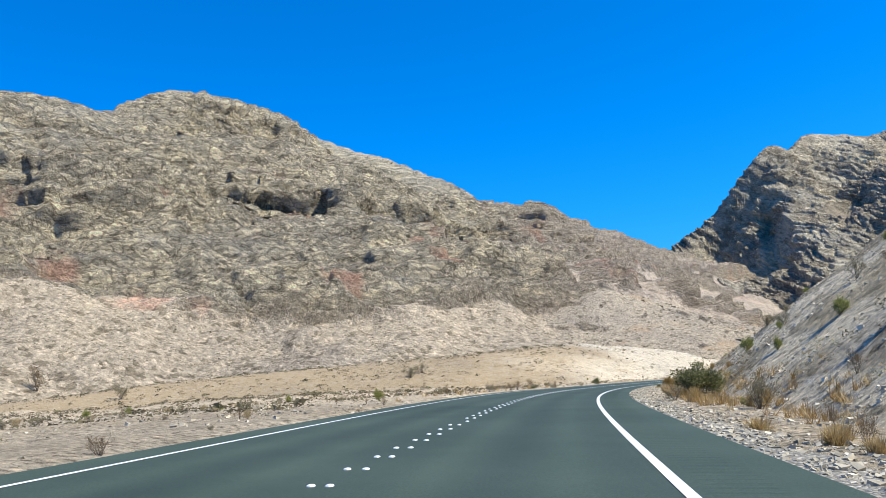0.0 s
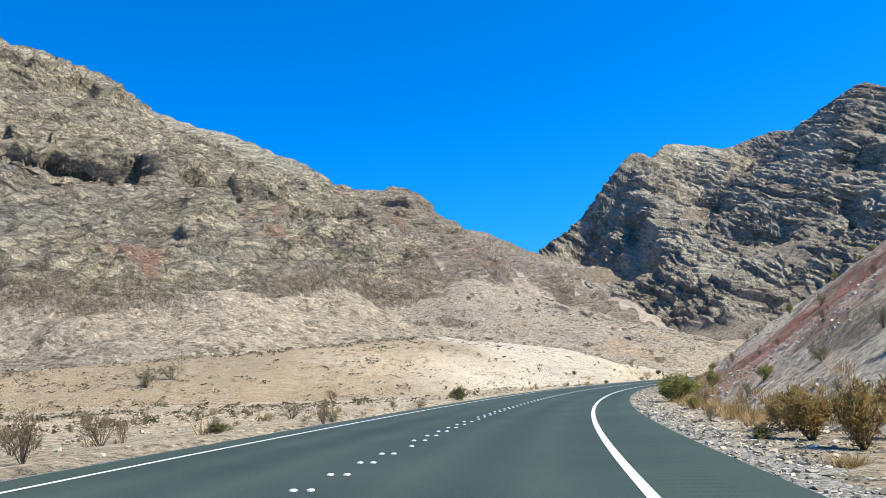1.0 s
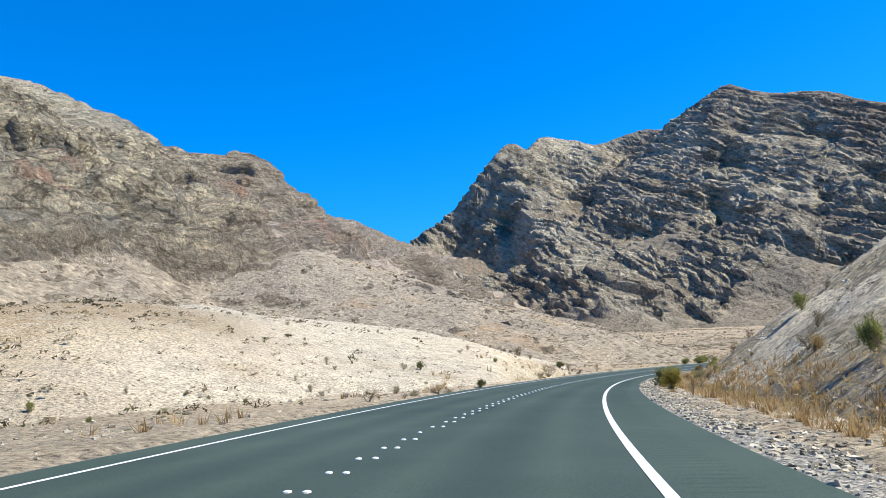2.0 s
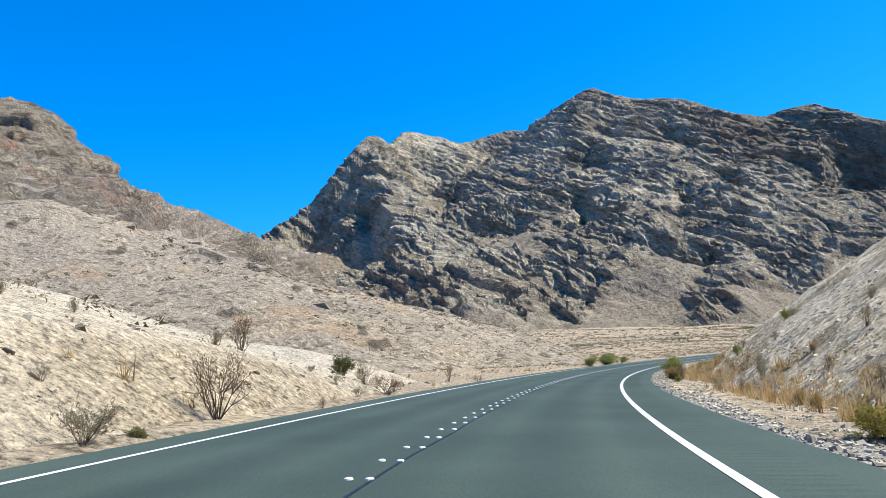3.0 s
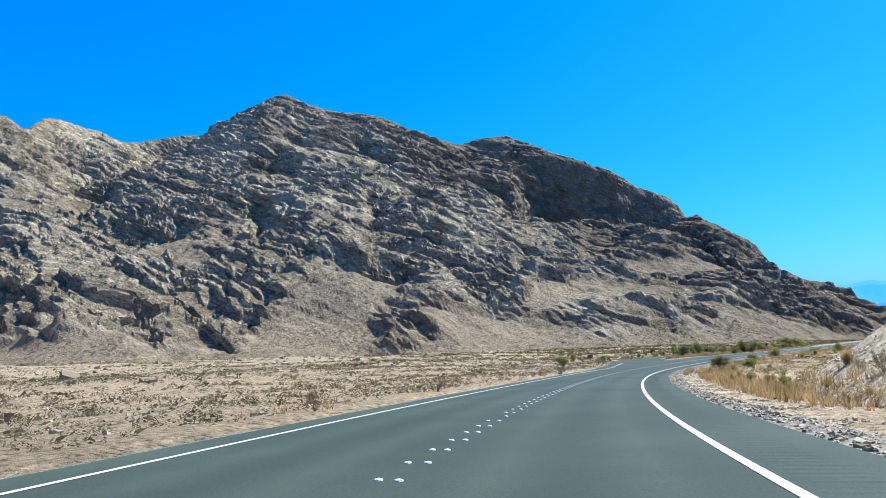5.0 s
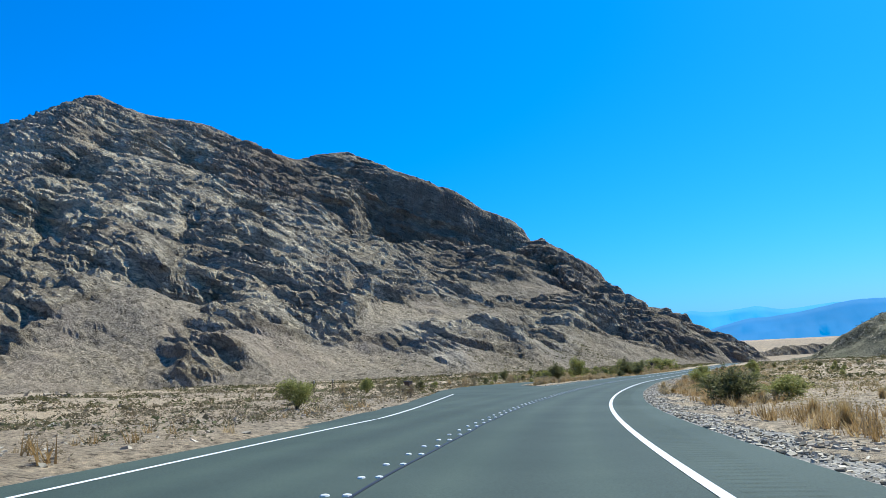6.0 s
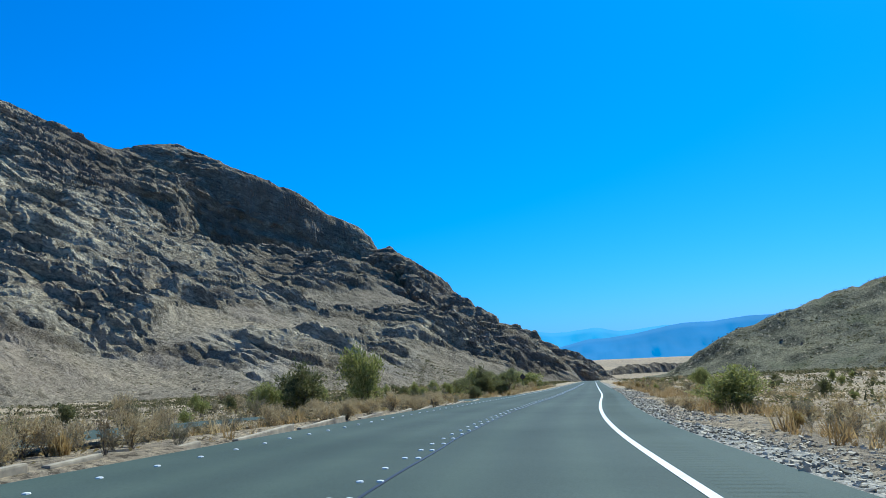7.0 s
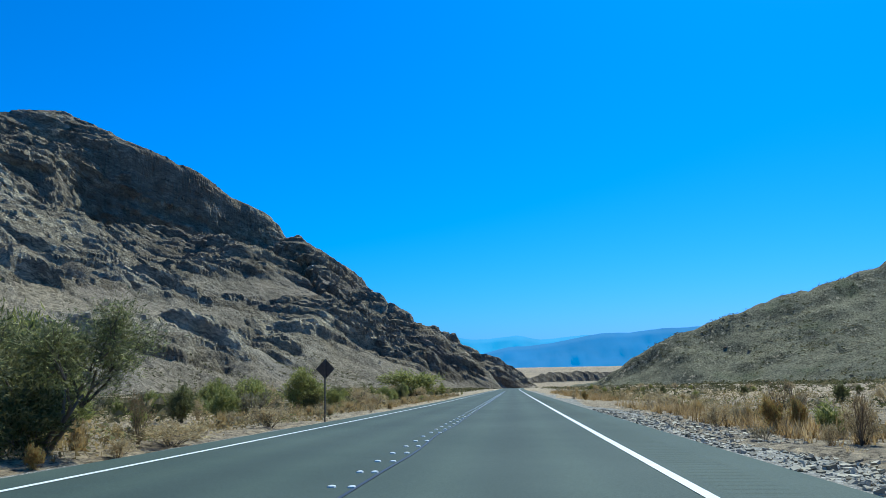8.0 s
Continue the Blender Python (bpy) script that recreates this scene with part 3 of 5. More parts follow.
def crags(x, y, z, dip, strength):
    """How far bare rock stands out from the even slope, in metres: beds, joints, ribs and broken blocks, drawn out along the beds."""
    wx, wy, wz = (perlin3(x / 26 + k, y / 26, z / 26 - k) * 5 for k in (3, 40, 80))
    bx, by = x + wx, y + wy
    w = z + wz * 0.6 + dip[0] * bx + dip[1] * by
    here = smooth(-0.45, 0.05, perlin3(x / 60, y / 60, z / 40))
    there = smooth(-0.4, 0.05, perlin3(x / 33 + 9, y / 33, z / 20))
    out = beds(w + perlin3(w / 15, x / 120, y / 120) * 5, 11.0, 0.2) * 3.4 * here + beds(w + perlin3(x / 14, y / 14, z / 14) * 2, 3.9, 0.22) * 1.9 * there
    for wave, size in ((34, 3.0), (15, 2.1), (7, 1.3), (3.6, 0.8), (2.0, 0.5)):
        out = out + size * (0.6 - 2.0 * np.abs(perlin3(bx / (1.7 * wave) + wave, by / (1.7 * wave), w / (0.75 * wave))))
    f = (w + perlin3(x / 18 + 5, y / 18, z / 18) * 3) / 5.2
    f = f - np.floor(f)
    out = out - 2.4 * np.exp(-((f - 0.5) / 0.13) ** 2) * smooth(-0.12, 0.12, perlin3(x / 21 + 70, y / 21, z / 12))
    return strength * (out - 1.6 * np.exp(-(perlin3(bx / 19, by / 19, w / 70 + 5) / 0.06) ** 2))


def talus(x, y):
    """Where fans of scree cover the rock of the grey mountain, 0 to 1."""
    out = 0
    for cx, cy, rx, ry, turn in ((296, 452, 46, 20, 60), (262, 330, 66, 17, 20), (390, 288, 50, 13, -14), (500, 292, 60, 11, -25), (300, 560, 26, 9, 75)):
        c, s_ = math.cos(radians(turn)), math.sin(radians(turn))
        u, v = ((x - cx) * c + (y - cy) * s_) / rx, ((y - cy) * c - (x - cx) * s_) / ry
        out = np.maximum(out, 1 - smooth(0.6, 1.25, np.hypot(u, v) + 0.35 * fbm(x, y, 24, 3)))
    return out


for fn, crest, others, spans, mat, dip, label in (
        (range_a, CREST_A, (NOSE_A,), ([(-300, -130, 4), (-130, 126, 0.58), (126, 232, 2.0)], [(80, 130, 4), (130, 385, 0.58), (385, 720, 5)]), MAT_A, DIP_A, "tan rocky mountain with bare scree slopes"),
        (range_b, CREST_B, (LEFT_B, TAIL_B), ([(170, 700, 0.8), (700, 1000, 5)], [(40, 182, 4), (182, 560, 0.8), (560, 700, 1.4), (700, 800, 5)]), MAT_B, DIP_B, "grey brown craggy mountain with dipping rock layers")):
    xs, ys = lines(spans[0]), lines(spans[1])
    is_a = fn is range_a
    mx, my = np.meshgrid(xs, ys)
    floor_z, md, ms = (finer(lambda x, y, k=k: base(x, y)[k], xs, ys, 1.5) for k in range(3))
    z0 = finer(fn, xs, ys)
    above = z0 - floor_z
    top = 0.25 + 0.75 * smooth(0, 22, finer(lambda x, y: np.min([np.abs(nearest(x, y, spline(c, 4.0)[0])[1]) for c in (crest, *others)], axis=0), xs, ys, 3.0))
    gy0, gx0 = np.gradient(finer(fn, xs, ys, 4.0), ys, xs)
    steep = np.hypot(gx0, gy0)
    rocky = smooth(10, 30, (above if is_a else above * 1.7 + 8) + fbm(mx, my, 70, 3) * 22 + 18 * smooth(0.65, 1.0, steep)) * smooth(-3, 2, above)
    if not is_a:
        rocky = np.maximum(rocky, smooth(530, 600, mx) * smooth(1, 7, above) * 0.9)
        rocky = rocky * (1 - 0.92 * talus(mx, my) * (1 - smooth(0.8, 1.3, steep)))
    # scree: shallow runnels and bumps
    z = z0 + (1 - rocky) * (fbm(mx, my, 22, 4) * 1.0 + ridged(mx, my, 13, 4) * 0.45) * smooth(1, 8, above) + fbm(mx, my, 5, 3, 0.6) * 0.25 * smooth(0, 4, above)
    z = z + top * rocky * (ridged(mx + 500, my, 62, 3, 0.5) * 3.0 - 0.6)
    z = cut_back(z, floor_z, md)
    strength = 1.0 + 0.5 * np.exp(-((above - 34) / 16) ** 2) * smooth(-0.3, 0.2, fbm(mx, my, 50, 2)) if is_a else 0.85
    out = rocky * top * crags(mx, my, z, dip, strength) * smooth(2, 14, np.abs(md) - 3)
    size = np.sqrt(1 + steep ** 2)
    st = steepness(z + out * 0.7, xs, ys)
    bare = np.clip(rocky * (0.45 + 0.6 * smooth(0.3, 0.9, st)), 0, 1)
    if is_a:
        stain_or_shade = 0.75 * smooth(0.42, 0.8, fbm(mx + 90, my, 20, 4)) * smooth(4, 14, above) * (1 - smooth(40, 70, above))
    else:
        # west block tinted dark for its shade; far end for dark rock and self-shade
        stain_or_shade = 0.35 * smooth(0.1, 0.6, fbm(mx + 90, my, 40, 4)) + 0.5 * smooth(540, 620, my) * (1 - smooth(290, 345, mx)) + 0.5 * smooth(385, 470, mx + 0.5 * (300 - my) + fbm(mx, my, 50, 3) * 30)
    if is_a:
        crest_far = finer(lambda x, y: np.abs(nearest(x, y, spline(CREST_A, 4.0)[0])[1]), xs, ys, 3.0)
        tone_shift = (1 - smooth(5, 22, crest_far)) * smooth(-140, -20, mx) * 0.9 - 0.7 * smooth(8, 45, mx + fbm(mx, my, 30, 3) * 12)
    else:
        # browner far end: olive-brown rock, and its shade put into the colour
        tone_shift = 0.5 * smooth(-0.1, 0.5, fbm(mx + 33, my, 60, 4)) - 0.55 * smooth(0.0, 0.5, fbm(mx, my + 200, 70, 4)) + 0.5 * np.exp(-((mx - 290) ** 2 + (my - 600) ** 2) / 2500) - 0.6 * smooth(420, 540, mx)
    tone_shift = np.where(tone_shift > 0, tone_shift * rocky, tone_shift)
    keep = z > floor_z - 1.5
    SHEETS.append((xs, ys, z + np.minimum(out, 0) - 0.3 * rocky, keep))
    grid_object("mountain", xs, ys, z + out / size, keep, mat, {"rocky": bare, "tint": stain_or_shade, "tone_shift": np.clip(tone_shift, -1, 1)}, label, "mountain", push=(-gx0 / size * out, -gy0 / size * out), sharp=not is_a)


# ---- hills beside the road ----
def hill(name, box, step, fn, mat, label, rough=0.25, category="hill", brown=0.0):
    xs, ys = np.arange(box[0], box[1], step), np.arange(box[2], box[3], step)
    mx, my = np.meshgrid(xs, ys)
    floor_z, d, i = base(mx, my)
    z = fn(mx + fbm(mx, my, 22, 3) * 3, my + fbm(mx + 70, my, 22, 3) * 3, floor_z, d, i)
    z = z + (fbm(mx, my, 6, 5, 0.6) * rough + np.abs(fbm(mx, my, 2.2, 2)) * rough * 0.5) * smooth(0, 2, z - floor_z + 0.5)
    z = cut_back(z, floor_z, d)
    st = steepness(z, xs, ys)
    keep = (z > floor_z - 0.4) & ((d < LEFT_EDGE - 0.6) | (d > RIGHT_EDGE + 0.8))
    SHEETS.append((xs, ys, z, keep))
    return grid_object(name, xs, ys, z, keep, mat, {"rocky": smooth(0.5, 0.9, st + 0.3 * fbm(mx, my, 9, 3)), "tint": 0.7 * smooth(0.35, 0.7, fbm(mx + 40, my + 9, 14, 4)) + 1.5 * brown * (1 - smooth(14, 38, mx + 0.12 * my + fbm(mx, my, 12, 3) * 8)) + 1.3 * np.exp(-((mx - 22) ** 2 + (my - 53) ** 2) / 45)}, label, category)


CREST_W = [(-75, 60, -6), (-50, 75, -4.4), (-25, 88, -3.8), (4, 99, -4.2), (14, 110, -4.3), (24, 123, -6.3), (40, 144, -10), (51, 152, -12.8), (64, 159, -16.8)]
CREST_H = [(-18, 212, 1.5), (-8, 203, 3.4), (12, 194, 3.4), (34, 193, 5.6), (42, 201, 4.5), (50, 192, -3), (57, 176, -10.5), (66, 166, -16)]


def white_hill(x, y, floor_z, d, i):
    return crest_height(x, y, CREST_W, [(0, 0.05), (5, 0.20), (12, 0.28)])[0]


def hump(x, y, floor_z, d, i):
    return crest_height(x, y, CREST_H, [(0, 0.1), (4, 0.3), (10, 0.42), (30, 0.3)])[0]


def cut(x, y, floor_z, d, i):
    s = i
    along = smooth(58, 86, s) * (1 - smooth(268, 305, s))
    rise = np.clip(d - 5.0, -5, 30) * 0.68
    return floor_z - 1 + (rise + 1) * along


def right_hill(x, y, floor_z, d, i):
    return crest_height(x, y, [(450, -260, 90), (450, -150, 70), (450, -40, 45), (450, 40, 20), (450, 77, 6.7), (450, 97, 0), (450, 115, -5), (450, 131, -10.5), (450, 143, -16), (450, 152, -20.5), (451, 160, -25.5), (460, 168, -28), (472, 175, -30)],
                        [(0, 0.75), (12, 0.55), (50, 0.40)])[0]


hill("hill", (-80, 90, 30, 210), 0.6, white_hill, MAT_WHITE, "low hill of pale cream earth with scattered shrubs", 0.10, brown=0.95)
hill("hill", (-75, 90, 130, 270), 0.75, hump, MAT_HUMP, "rounded hump of pale gravelly scree", 0.42)
hill("hill", (0, 230, -25, 175), 0.55, cut, MAT_CUT, "pale scree hillside cut back beside the road")
hill("hill", (190, 760, -250, 180), 2.0, right_hill, MAT_HILL, "dark olive hillside dotted with desert shrubs", 0.7)


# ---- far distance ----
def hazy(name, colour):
    # aerial haze painted as a blue glow over an almost black range
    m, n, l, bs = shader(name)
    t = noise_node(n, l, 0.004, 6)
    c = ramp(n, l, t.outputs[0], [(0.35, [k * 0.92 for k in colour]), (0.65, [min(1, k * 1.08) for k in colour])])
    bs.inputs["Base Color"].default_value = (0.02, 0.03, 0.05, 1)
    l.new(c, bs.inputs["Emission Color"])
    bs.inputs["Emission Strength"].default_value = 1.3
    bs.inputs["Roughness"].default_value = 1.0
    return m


def far_range(x0, ys, zs, depth, material, label):
    """A far range: a front slope under a ragged skyline and a back."""
    y = np.arange(ys[0], ys[-1], 12.0)
    top = np.interp(y, ys, zs) + fbm(y, y * 0, 160, 4) * 5
    rows_ = []
    for k in np.linspace(0, 1, 9):
        rows_.append(np.c_[x0 - depth * (1 - k) + fbm(y, y * 0 + 500 * k, 90, 3) * 30 * (1 - k) * k * 4, y, -95 + (top + 95) * k ** 1.2])
    rows_.append(np.c_[np.full(len(y), x0 + depth), y, np.full(len(y), -95.0)])
    v = np.stack(rows_, 0)
    ids = np.arange(v.shape[0] * v.shape[1]).reshape(v.shape[:2])
    q = np.stack([ids[:-1, :-1], ids[:-1, 1:], ids[1:, 1:], ids[1:, :-1]], -1).reshape(-1, 4)
    mesh_object("backdrop", v.reshape(-1, 3), q, material, label=label, category="distance", kind="structure")


far_range(3900, [-900, -200, 100, 300, 420, 520, 620, 700, 800, 900, 1000, 1300], [40, 70, 72, 60, 76, 72, 66, 75, 62, 66, 40, -20], 300, hazy("far_haze_glow", (0.04, 0.40, 0.85)), "mountain range in the far distance, haze painted as a pale blue glow")
far_range(3300, [-1600, -900, -420, -200, 40, 180, 330, 450, 540, 640, 760, 900], [60, 80, 84, 76, 62, 40, 22, 8, -10, -38, -60, -80], 350, hazy("middle_haze_glow", (0.0, 0.205, 0.56)), "mountain range beyond the valley, haze painted as a blue glow")

# ---- road ----
ROAD_T = np.gradient(ROAD[:, :2], axis=0)
ROAD_T /= np.linalg.norm(ROAD_T, axis=1)[:, None]


def on_road(s, d, lift=0.0):
    """Places s metres along the road, d metres right of its centre."""
    s, d = np.broadcast_arrays(np.asarray(s, float), np.asarray(d, float))
    x, y, z, fall, line = (np.interp(s, ROAD_S, ROAD[:, k]) for k in range(5))
    tx, ty = np.interp(s, ROAD_S, ROAD_T[:, 0]), np.interp(s, ROAD_S, ROAD_T[:, 1])
    return np.stack([x + ty * d, y - tx * d, z - np.tan(np.radians(fall)) * (d - line) + lift], -1)


def strip(name, d0, d1, lift, material, label="", s0=0, s1=1e9, cols=2, category="", kind="", parent=None, sway=0.0, wear=None):
    s = ROAD_S[(ROAD_S >= s0) & (ROAD_S <= s1)]
    shift = perlin(s / 3.0, s * 0 + d0) * sway
    v = np.stack([on_road(s, d + shift, lift) for d in np.linspace(d0, d1, cols)], 1)
    ids = np.arange(len(s) * cols).reshape(len(s), cols)
    q = np.stack([ids[:-1, :-1], ids[:-1, 1:], ids[1:, 1:], ids[1:, :-1]], -1).reshape(-1, 4)
    worn = {} if wear is None else {"worn": np.tile(wear(np.linspace(d0, d1, cols)), len(s))}
    return mesh_object(name, v.reshape(-1, 3), q, material, worn, label=label, category=category, kind=kind, parent=parent)


def wheel_wear(d):
    """Where tyres polish the asphalt pale, and where oil darkens it between them; pale dust lies on the shoulder."""
    w = 0.45 + 0 * d
    for lane in (-1.0, 1.0):
        w = w + 0.4 * sum(np.exp(-((d - lane - k) / 0.17) ** 2) for k in (-0.45, 0.45)) - 0.3 * np.exp(-((d - lane) / 0.16) ** 2)
    return np.clip(w + 0.32 * smooth(1.9, 2.2, np.abs(d)), 0, 1)


road = strip("road", LEFT_EDGE, RIGHT_EDGE, 0.0, MAT_ROAD, "grey asphalt two-lane road with painted edge lines", cols=40, category="road", kind="structure", wear=wheel_wear)
S_BACK = S_END + 49.0
strip("edge_line", LANE - 0.036, LANE + 0.036, 0.004, MAT_PAINT, parent=road)
strip("edge_line", -LANE - 0.03, -LANE + 0.03, 0.004, MAT_PAINT, s1=S_END - 17, parent=road)
# the line swings out into the pull-out and ends
s_ = np.linspace(S_END - 17, S_END - 1.5, 50)
d_ = -LANE - 2.1 * ((s_ - S_END + 17) / 15.5) ** 1.3
v_ = np.stack([on_road(s_, d_ + k, 0.006) for k in (-0.03, 0.03)], 1).reshape(-1, 3)
q_ = np.array([(2 * k, 2 * k + 1, 2 * k + 3, 2 * k + 2) for k in range(49)])
mesh_object("edge_line", v_, q_, MAT_PAINT, parent=road)
strip("edge_line", -LANE - 0.03, -LANE + 0.03, 0.004, MAT_PAINT, s0=S_BACK, parent=road)
strip("crack_seal", 0.085, 0.105, 0.004, MAT_TAR, s0=158, s1=205, parent=road, sway=0.05)
strip("crack_seal", 0.09, 0.115, 0.004, MAT_TAR, s0=300, s1=480, parent=road, sway=0.05)

# gravel shoulders that slope away from the asphalt
MAT_GRAVEL = pebbly("grey_gravel", [(0.0, (0.14, 0.125, 0.10)), (0.3, (0.27, 0.245, 0.20)), (0.7, (0.38, 0.345, 0.285)), (1.0, (0.52, 0.475, 0.395))], 26.0)
for d0, d1, s0, s1 in ((RIGHT_EDGE - 0.03, RIGHT_EDGE + 1.0, 40, 470), (LEFT_EDGE + 0.03, LEFT_EDGE - 0.45, 40, S_END - 20), (LEFT_EDGE + 0.03, LEFT_EDGE - 0.5, S_END + 49, 470)):
    s_ = np.arange(s0, s1, 0.5)
    rim = perlin(s_ / 1.3, s_ * 0 + d0) * 0.2 + perlin(s_ / 5, s_ * 0 + d0 + 9) * 0.2
    v_ = np.stack([on_road(s_, d0 + (d1 - d0 + rim) * k, -0.004 - 0.10 * k ** 1.5) for k in np.linspace(0, 1, 5)], 1)
    v_[:, 1:-1, 2] += np.random.RandomState(9).uniform(-0.008, 0.012, v_[:, 1:-1, 2].shape)
    i_ = np.arange(len(s_) * 5).reshape(-1, 5)
    mesh_object("ground", v_.reshape(-1, 3), np.stack([i_[:-1, :-1], i_[:-1, 1:], i_[1:, 1:], i_[1:, :-1]], -1).reshape(-1, 4)[:, ::(1 if d0 > 0 else -1)], MAT_GRAVEL, label="grey gravel shoulder along the asphalt", category="ground", kind="structure")
# grooves of the rumble strip on the shoulder
rs = np.arange(70, 440, 0.17)
bars = np.stack([on_road(rs + a, d, 0.0006 + h * k) for a, h in ((0, 0.0), (0.03, 0.0016), (0.06, 0.0016), (0.09, 0.0)) for d, k in ((2.14, 0), (2.2, 1), (2.5, 1), (2.56, 0))], 1)
rq = (np.arange(len(rs))[:, None, None] * 16 + np.array([[4 * i + j, 4 * i + j + 1, 4 * i + j + 5, 4 * i + j + 4] for i in range(3) for j in range(3)])[None]).reshape(-1, 4)
mesh_object("rumble_strip", bars.reshape(-1, 3), rq, MAT_ROAD, {"worn": np.full(bars.size // 3, 0.72)}, kind="stuff", parent=road, sharp=True)


# ---- raised markers ----
def dome(radius, height, sides=8):
    v, f = [], []
    for r, h in ((1.0, 0.0), (0.85, 0.7), (0.4, 1.0)):
        v += [(radius * r * math.cos(6.2832 * k / sides), radius * r * math.sin(6.2832 * k / sides), height * h) for k in range(sides)]
    for ring in (0, 1):
        f += [(ring * sides + k, ring * sides + (k + 1) % sides, (ring + 1) * sides + (k + 1) % sides, (ring + 1) * sides + k) for k in range(sides)]
    f.append(tuple(range(2 * sides, 3 * sides)))
    return v, f


dv, df = dome(0.029, 0.012)
marker_mesh = bpy.data.meshes.new("road_marker")
marker_mesh.from_pydata(dv, [], df)
marker_mesh.materials.append(MAT_MARKER)
rest_v, rest_f = [], []
rng = np.random.RandomState(3)
spots = [(s, d) for s in np.arange(62, 470, 0.80) for d in (-0.06, 0.06)] + [(s, -LANE + 0.03) for s in np.arange(S_END + 11, S_BACK + 2, 0.8)]
made = 0
for s, d in spots:
    p = on_road(s + rng.uniform(-0.02, 0.02), d + rng.uniform(-0.008, 0.008), 0.001)
    if rng.rand() < 0.02:
        continue
    if made < 300 and (200 < s < 305 or (s > S_END and d < -1)):
        ob = new("road_marker", marker_mesh)
        ob.location, ob.parent = p, road
        made += 1
    else:
        k = len(rest_v)
        rest_v += [(p[0] + a, p[1] + b, p[2] + c) for a, b, c in dv]
        rest_f += [tuple(k + i for i in face) for face in df]
me = bpy.data.meshes.new("road_marker")
me.from_pydata(rest_v, [], rest_f)
me.materials.append(MAT_MARKER)
rest = new("road_marker", me)
rest.parent = road
tagged(rest, kind="stuff")


# ---- pull-out beside the road, its kerb ----
def pullout(places, label):
    """Asphalt beside the road: places are (metres along, outer edge)."""
    s = np.linspace(S_END + places[0][0], S_END + places[-1][0], 60)
    along, inner, outer = np.array(places).T
    inner, outer = np.interp(s - S_END, along, inner), np.interp(s - S_END, along, outer) + perlin(s / 1.7, s * 0) * 0.12
    v = []
    for k in range(9):
        d = inner + (outer - inner) * k / 8
        p = on_road(s, d)
        p[:, 2] -= 0.003
        v.append(p)
    v = np.stack(v, 1)
    ids = np.arange(len(s) * 9).reshape(len(s), 9)
    q = np.stack([ids[:-1, 1:], ids[:-1, :-1], ids[1:, :-1], ids[1:, 1:]], -1).reshape(-1, 4)
    mesh_object("road", v.reshape(-1, 3), q, MAT_ROAD, {"worn": np.full(v.size // 3, 0.5)}, label=label, category="road", kind="structure")


pullout(PULL_OUT, "worn asphalt pull-out beside the road")
pullout(TURN_IN, "short asphalt turn-in behind the kerb")


def box_bm(sx, sy, sz, bevel=0.0, offset=(0, 0, 0)):
    bm = bmesh.new()
    bmesh.ops.create_cube(bm, size=1.0)
    bmesh.ops.scale(bm, vec=(sx, sy, sz), verts=bm.verts)
    bmesh.ops.translate(bm, vec=offset, verts=bm.verts)
    if bevel:
        bmesh.ops.bevel(bm, geom=bm.edges[:], offset=bevel, segments=2, affect="EDGES", profile=0.6)
    return bm


def part(name, bm, material, parent, label=""):
    me = bpy.data.meshes.new(name)
    bm.to_mesh(me)
    bm.free()
    me.materials.append(material)
    ob = new(name, me)
    ob.parent = parent
    return tagged(ob, label)


def thing(name, place, label, category, group="", turn=0.0):
    ob = new(name)
    ob.location, ob.rotation_euler = place, (0, 0, radians(turn))
    return tagged(ob, label, category, group)


def ground_at(x, y):
    return float(land(x, y)[0])


def kerb():
    a = on_road(S_END + 13, -3.05)
    ob = thing("kerb", tuple(a), "broken pale concrete kerb half buried in sand", "kerb")
    r = random.Random(5)
    s = S_END + 13
    while s < S_END + 37:
        length = r.uniform(0.9, 2.6)
        p, q = on_road(s, -3.05 + 0.35 * (s - S_END - 13) / 24), on_road(s + length, -3.05 + 0.35 * (s + length - S_END - 13) / 24)
        bm = box_bm(length - r.uniform(0.03, 0.3), 0.09, 0.22, 0.02)
        m = (p + q) / 2 - a
        bmesh.ops.rotate(bm, cent=(0, 0, 0), matrix=Matrix.Rotation(math.atan2(q[1] - p[1], q[0] - p[0]) + r.uniform(-0.02, 0.02), 3, "Z"), verts=bm.verts)
        bmesh.ops.translate(bm, vec=(m[0], m[1] + r.uniform(-0.03, 0.03), m[2] - 0.105 + r.uniform(-0.025, 0.02)), verts=bm.verts)
        part("kerb_stone", bm, MAT_KERB, ob)
        s += length + (r.uniform(0.3, 0.9) if r.random() < 0.3 else 0.02)


kerb()


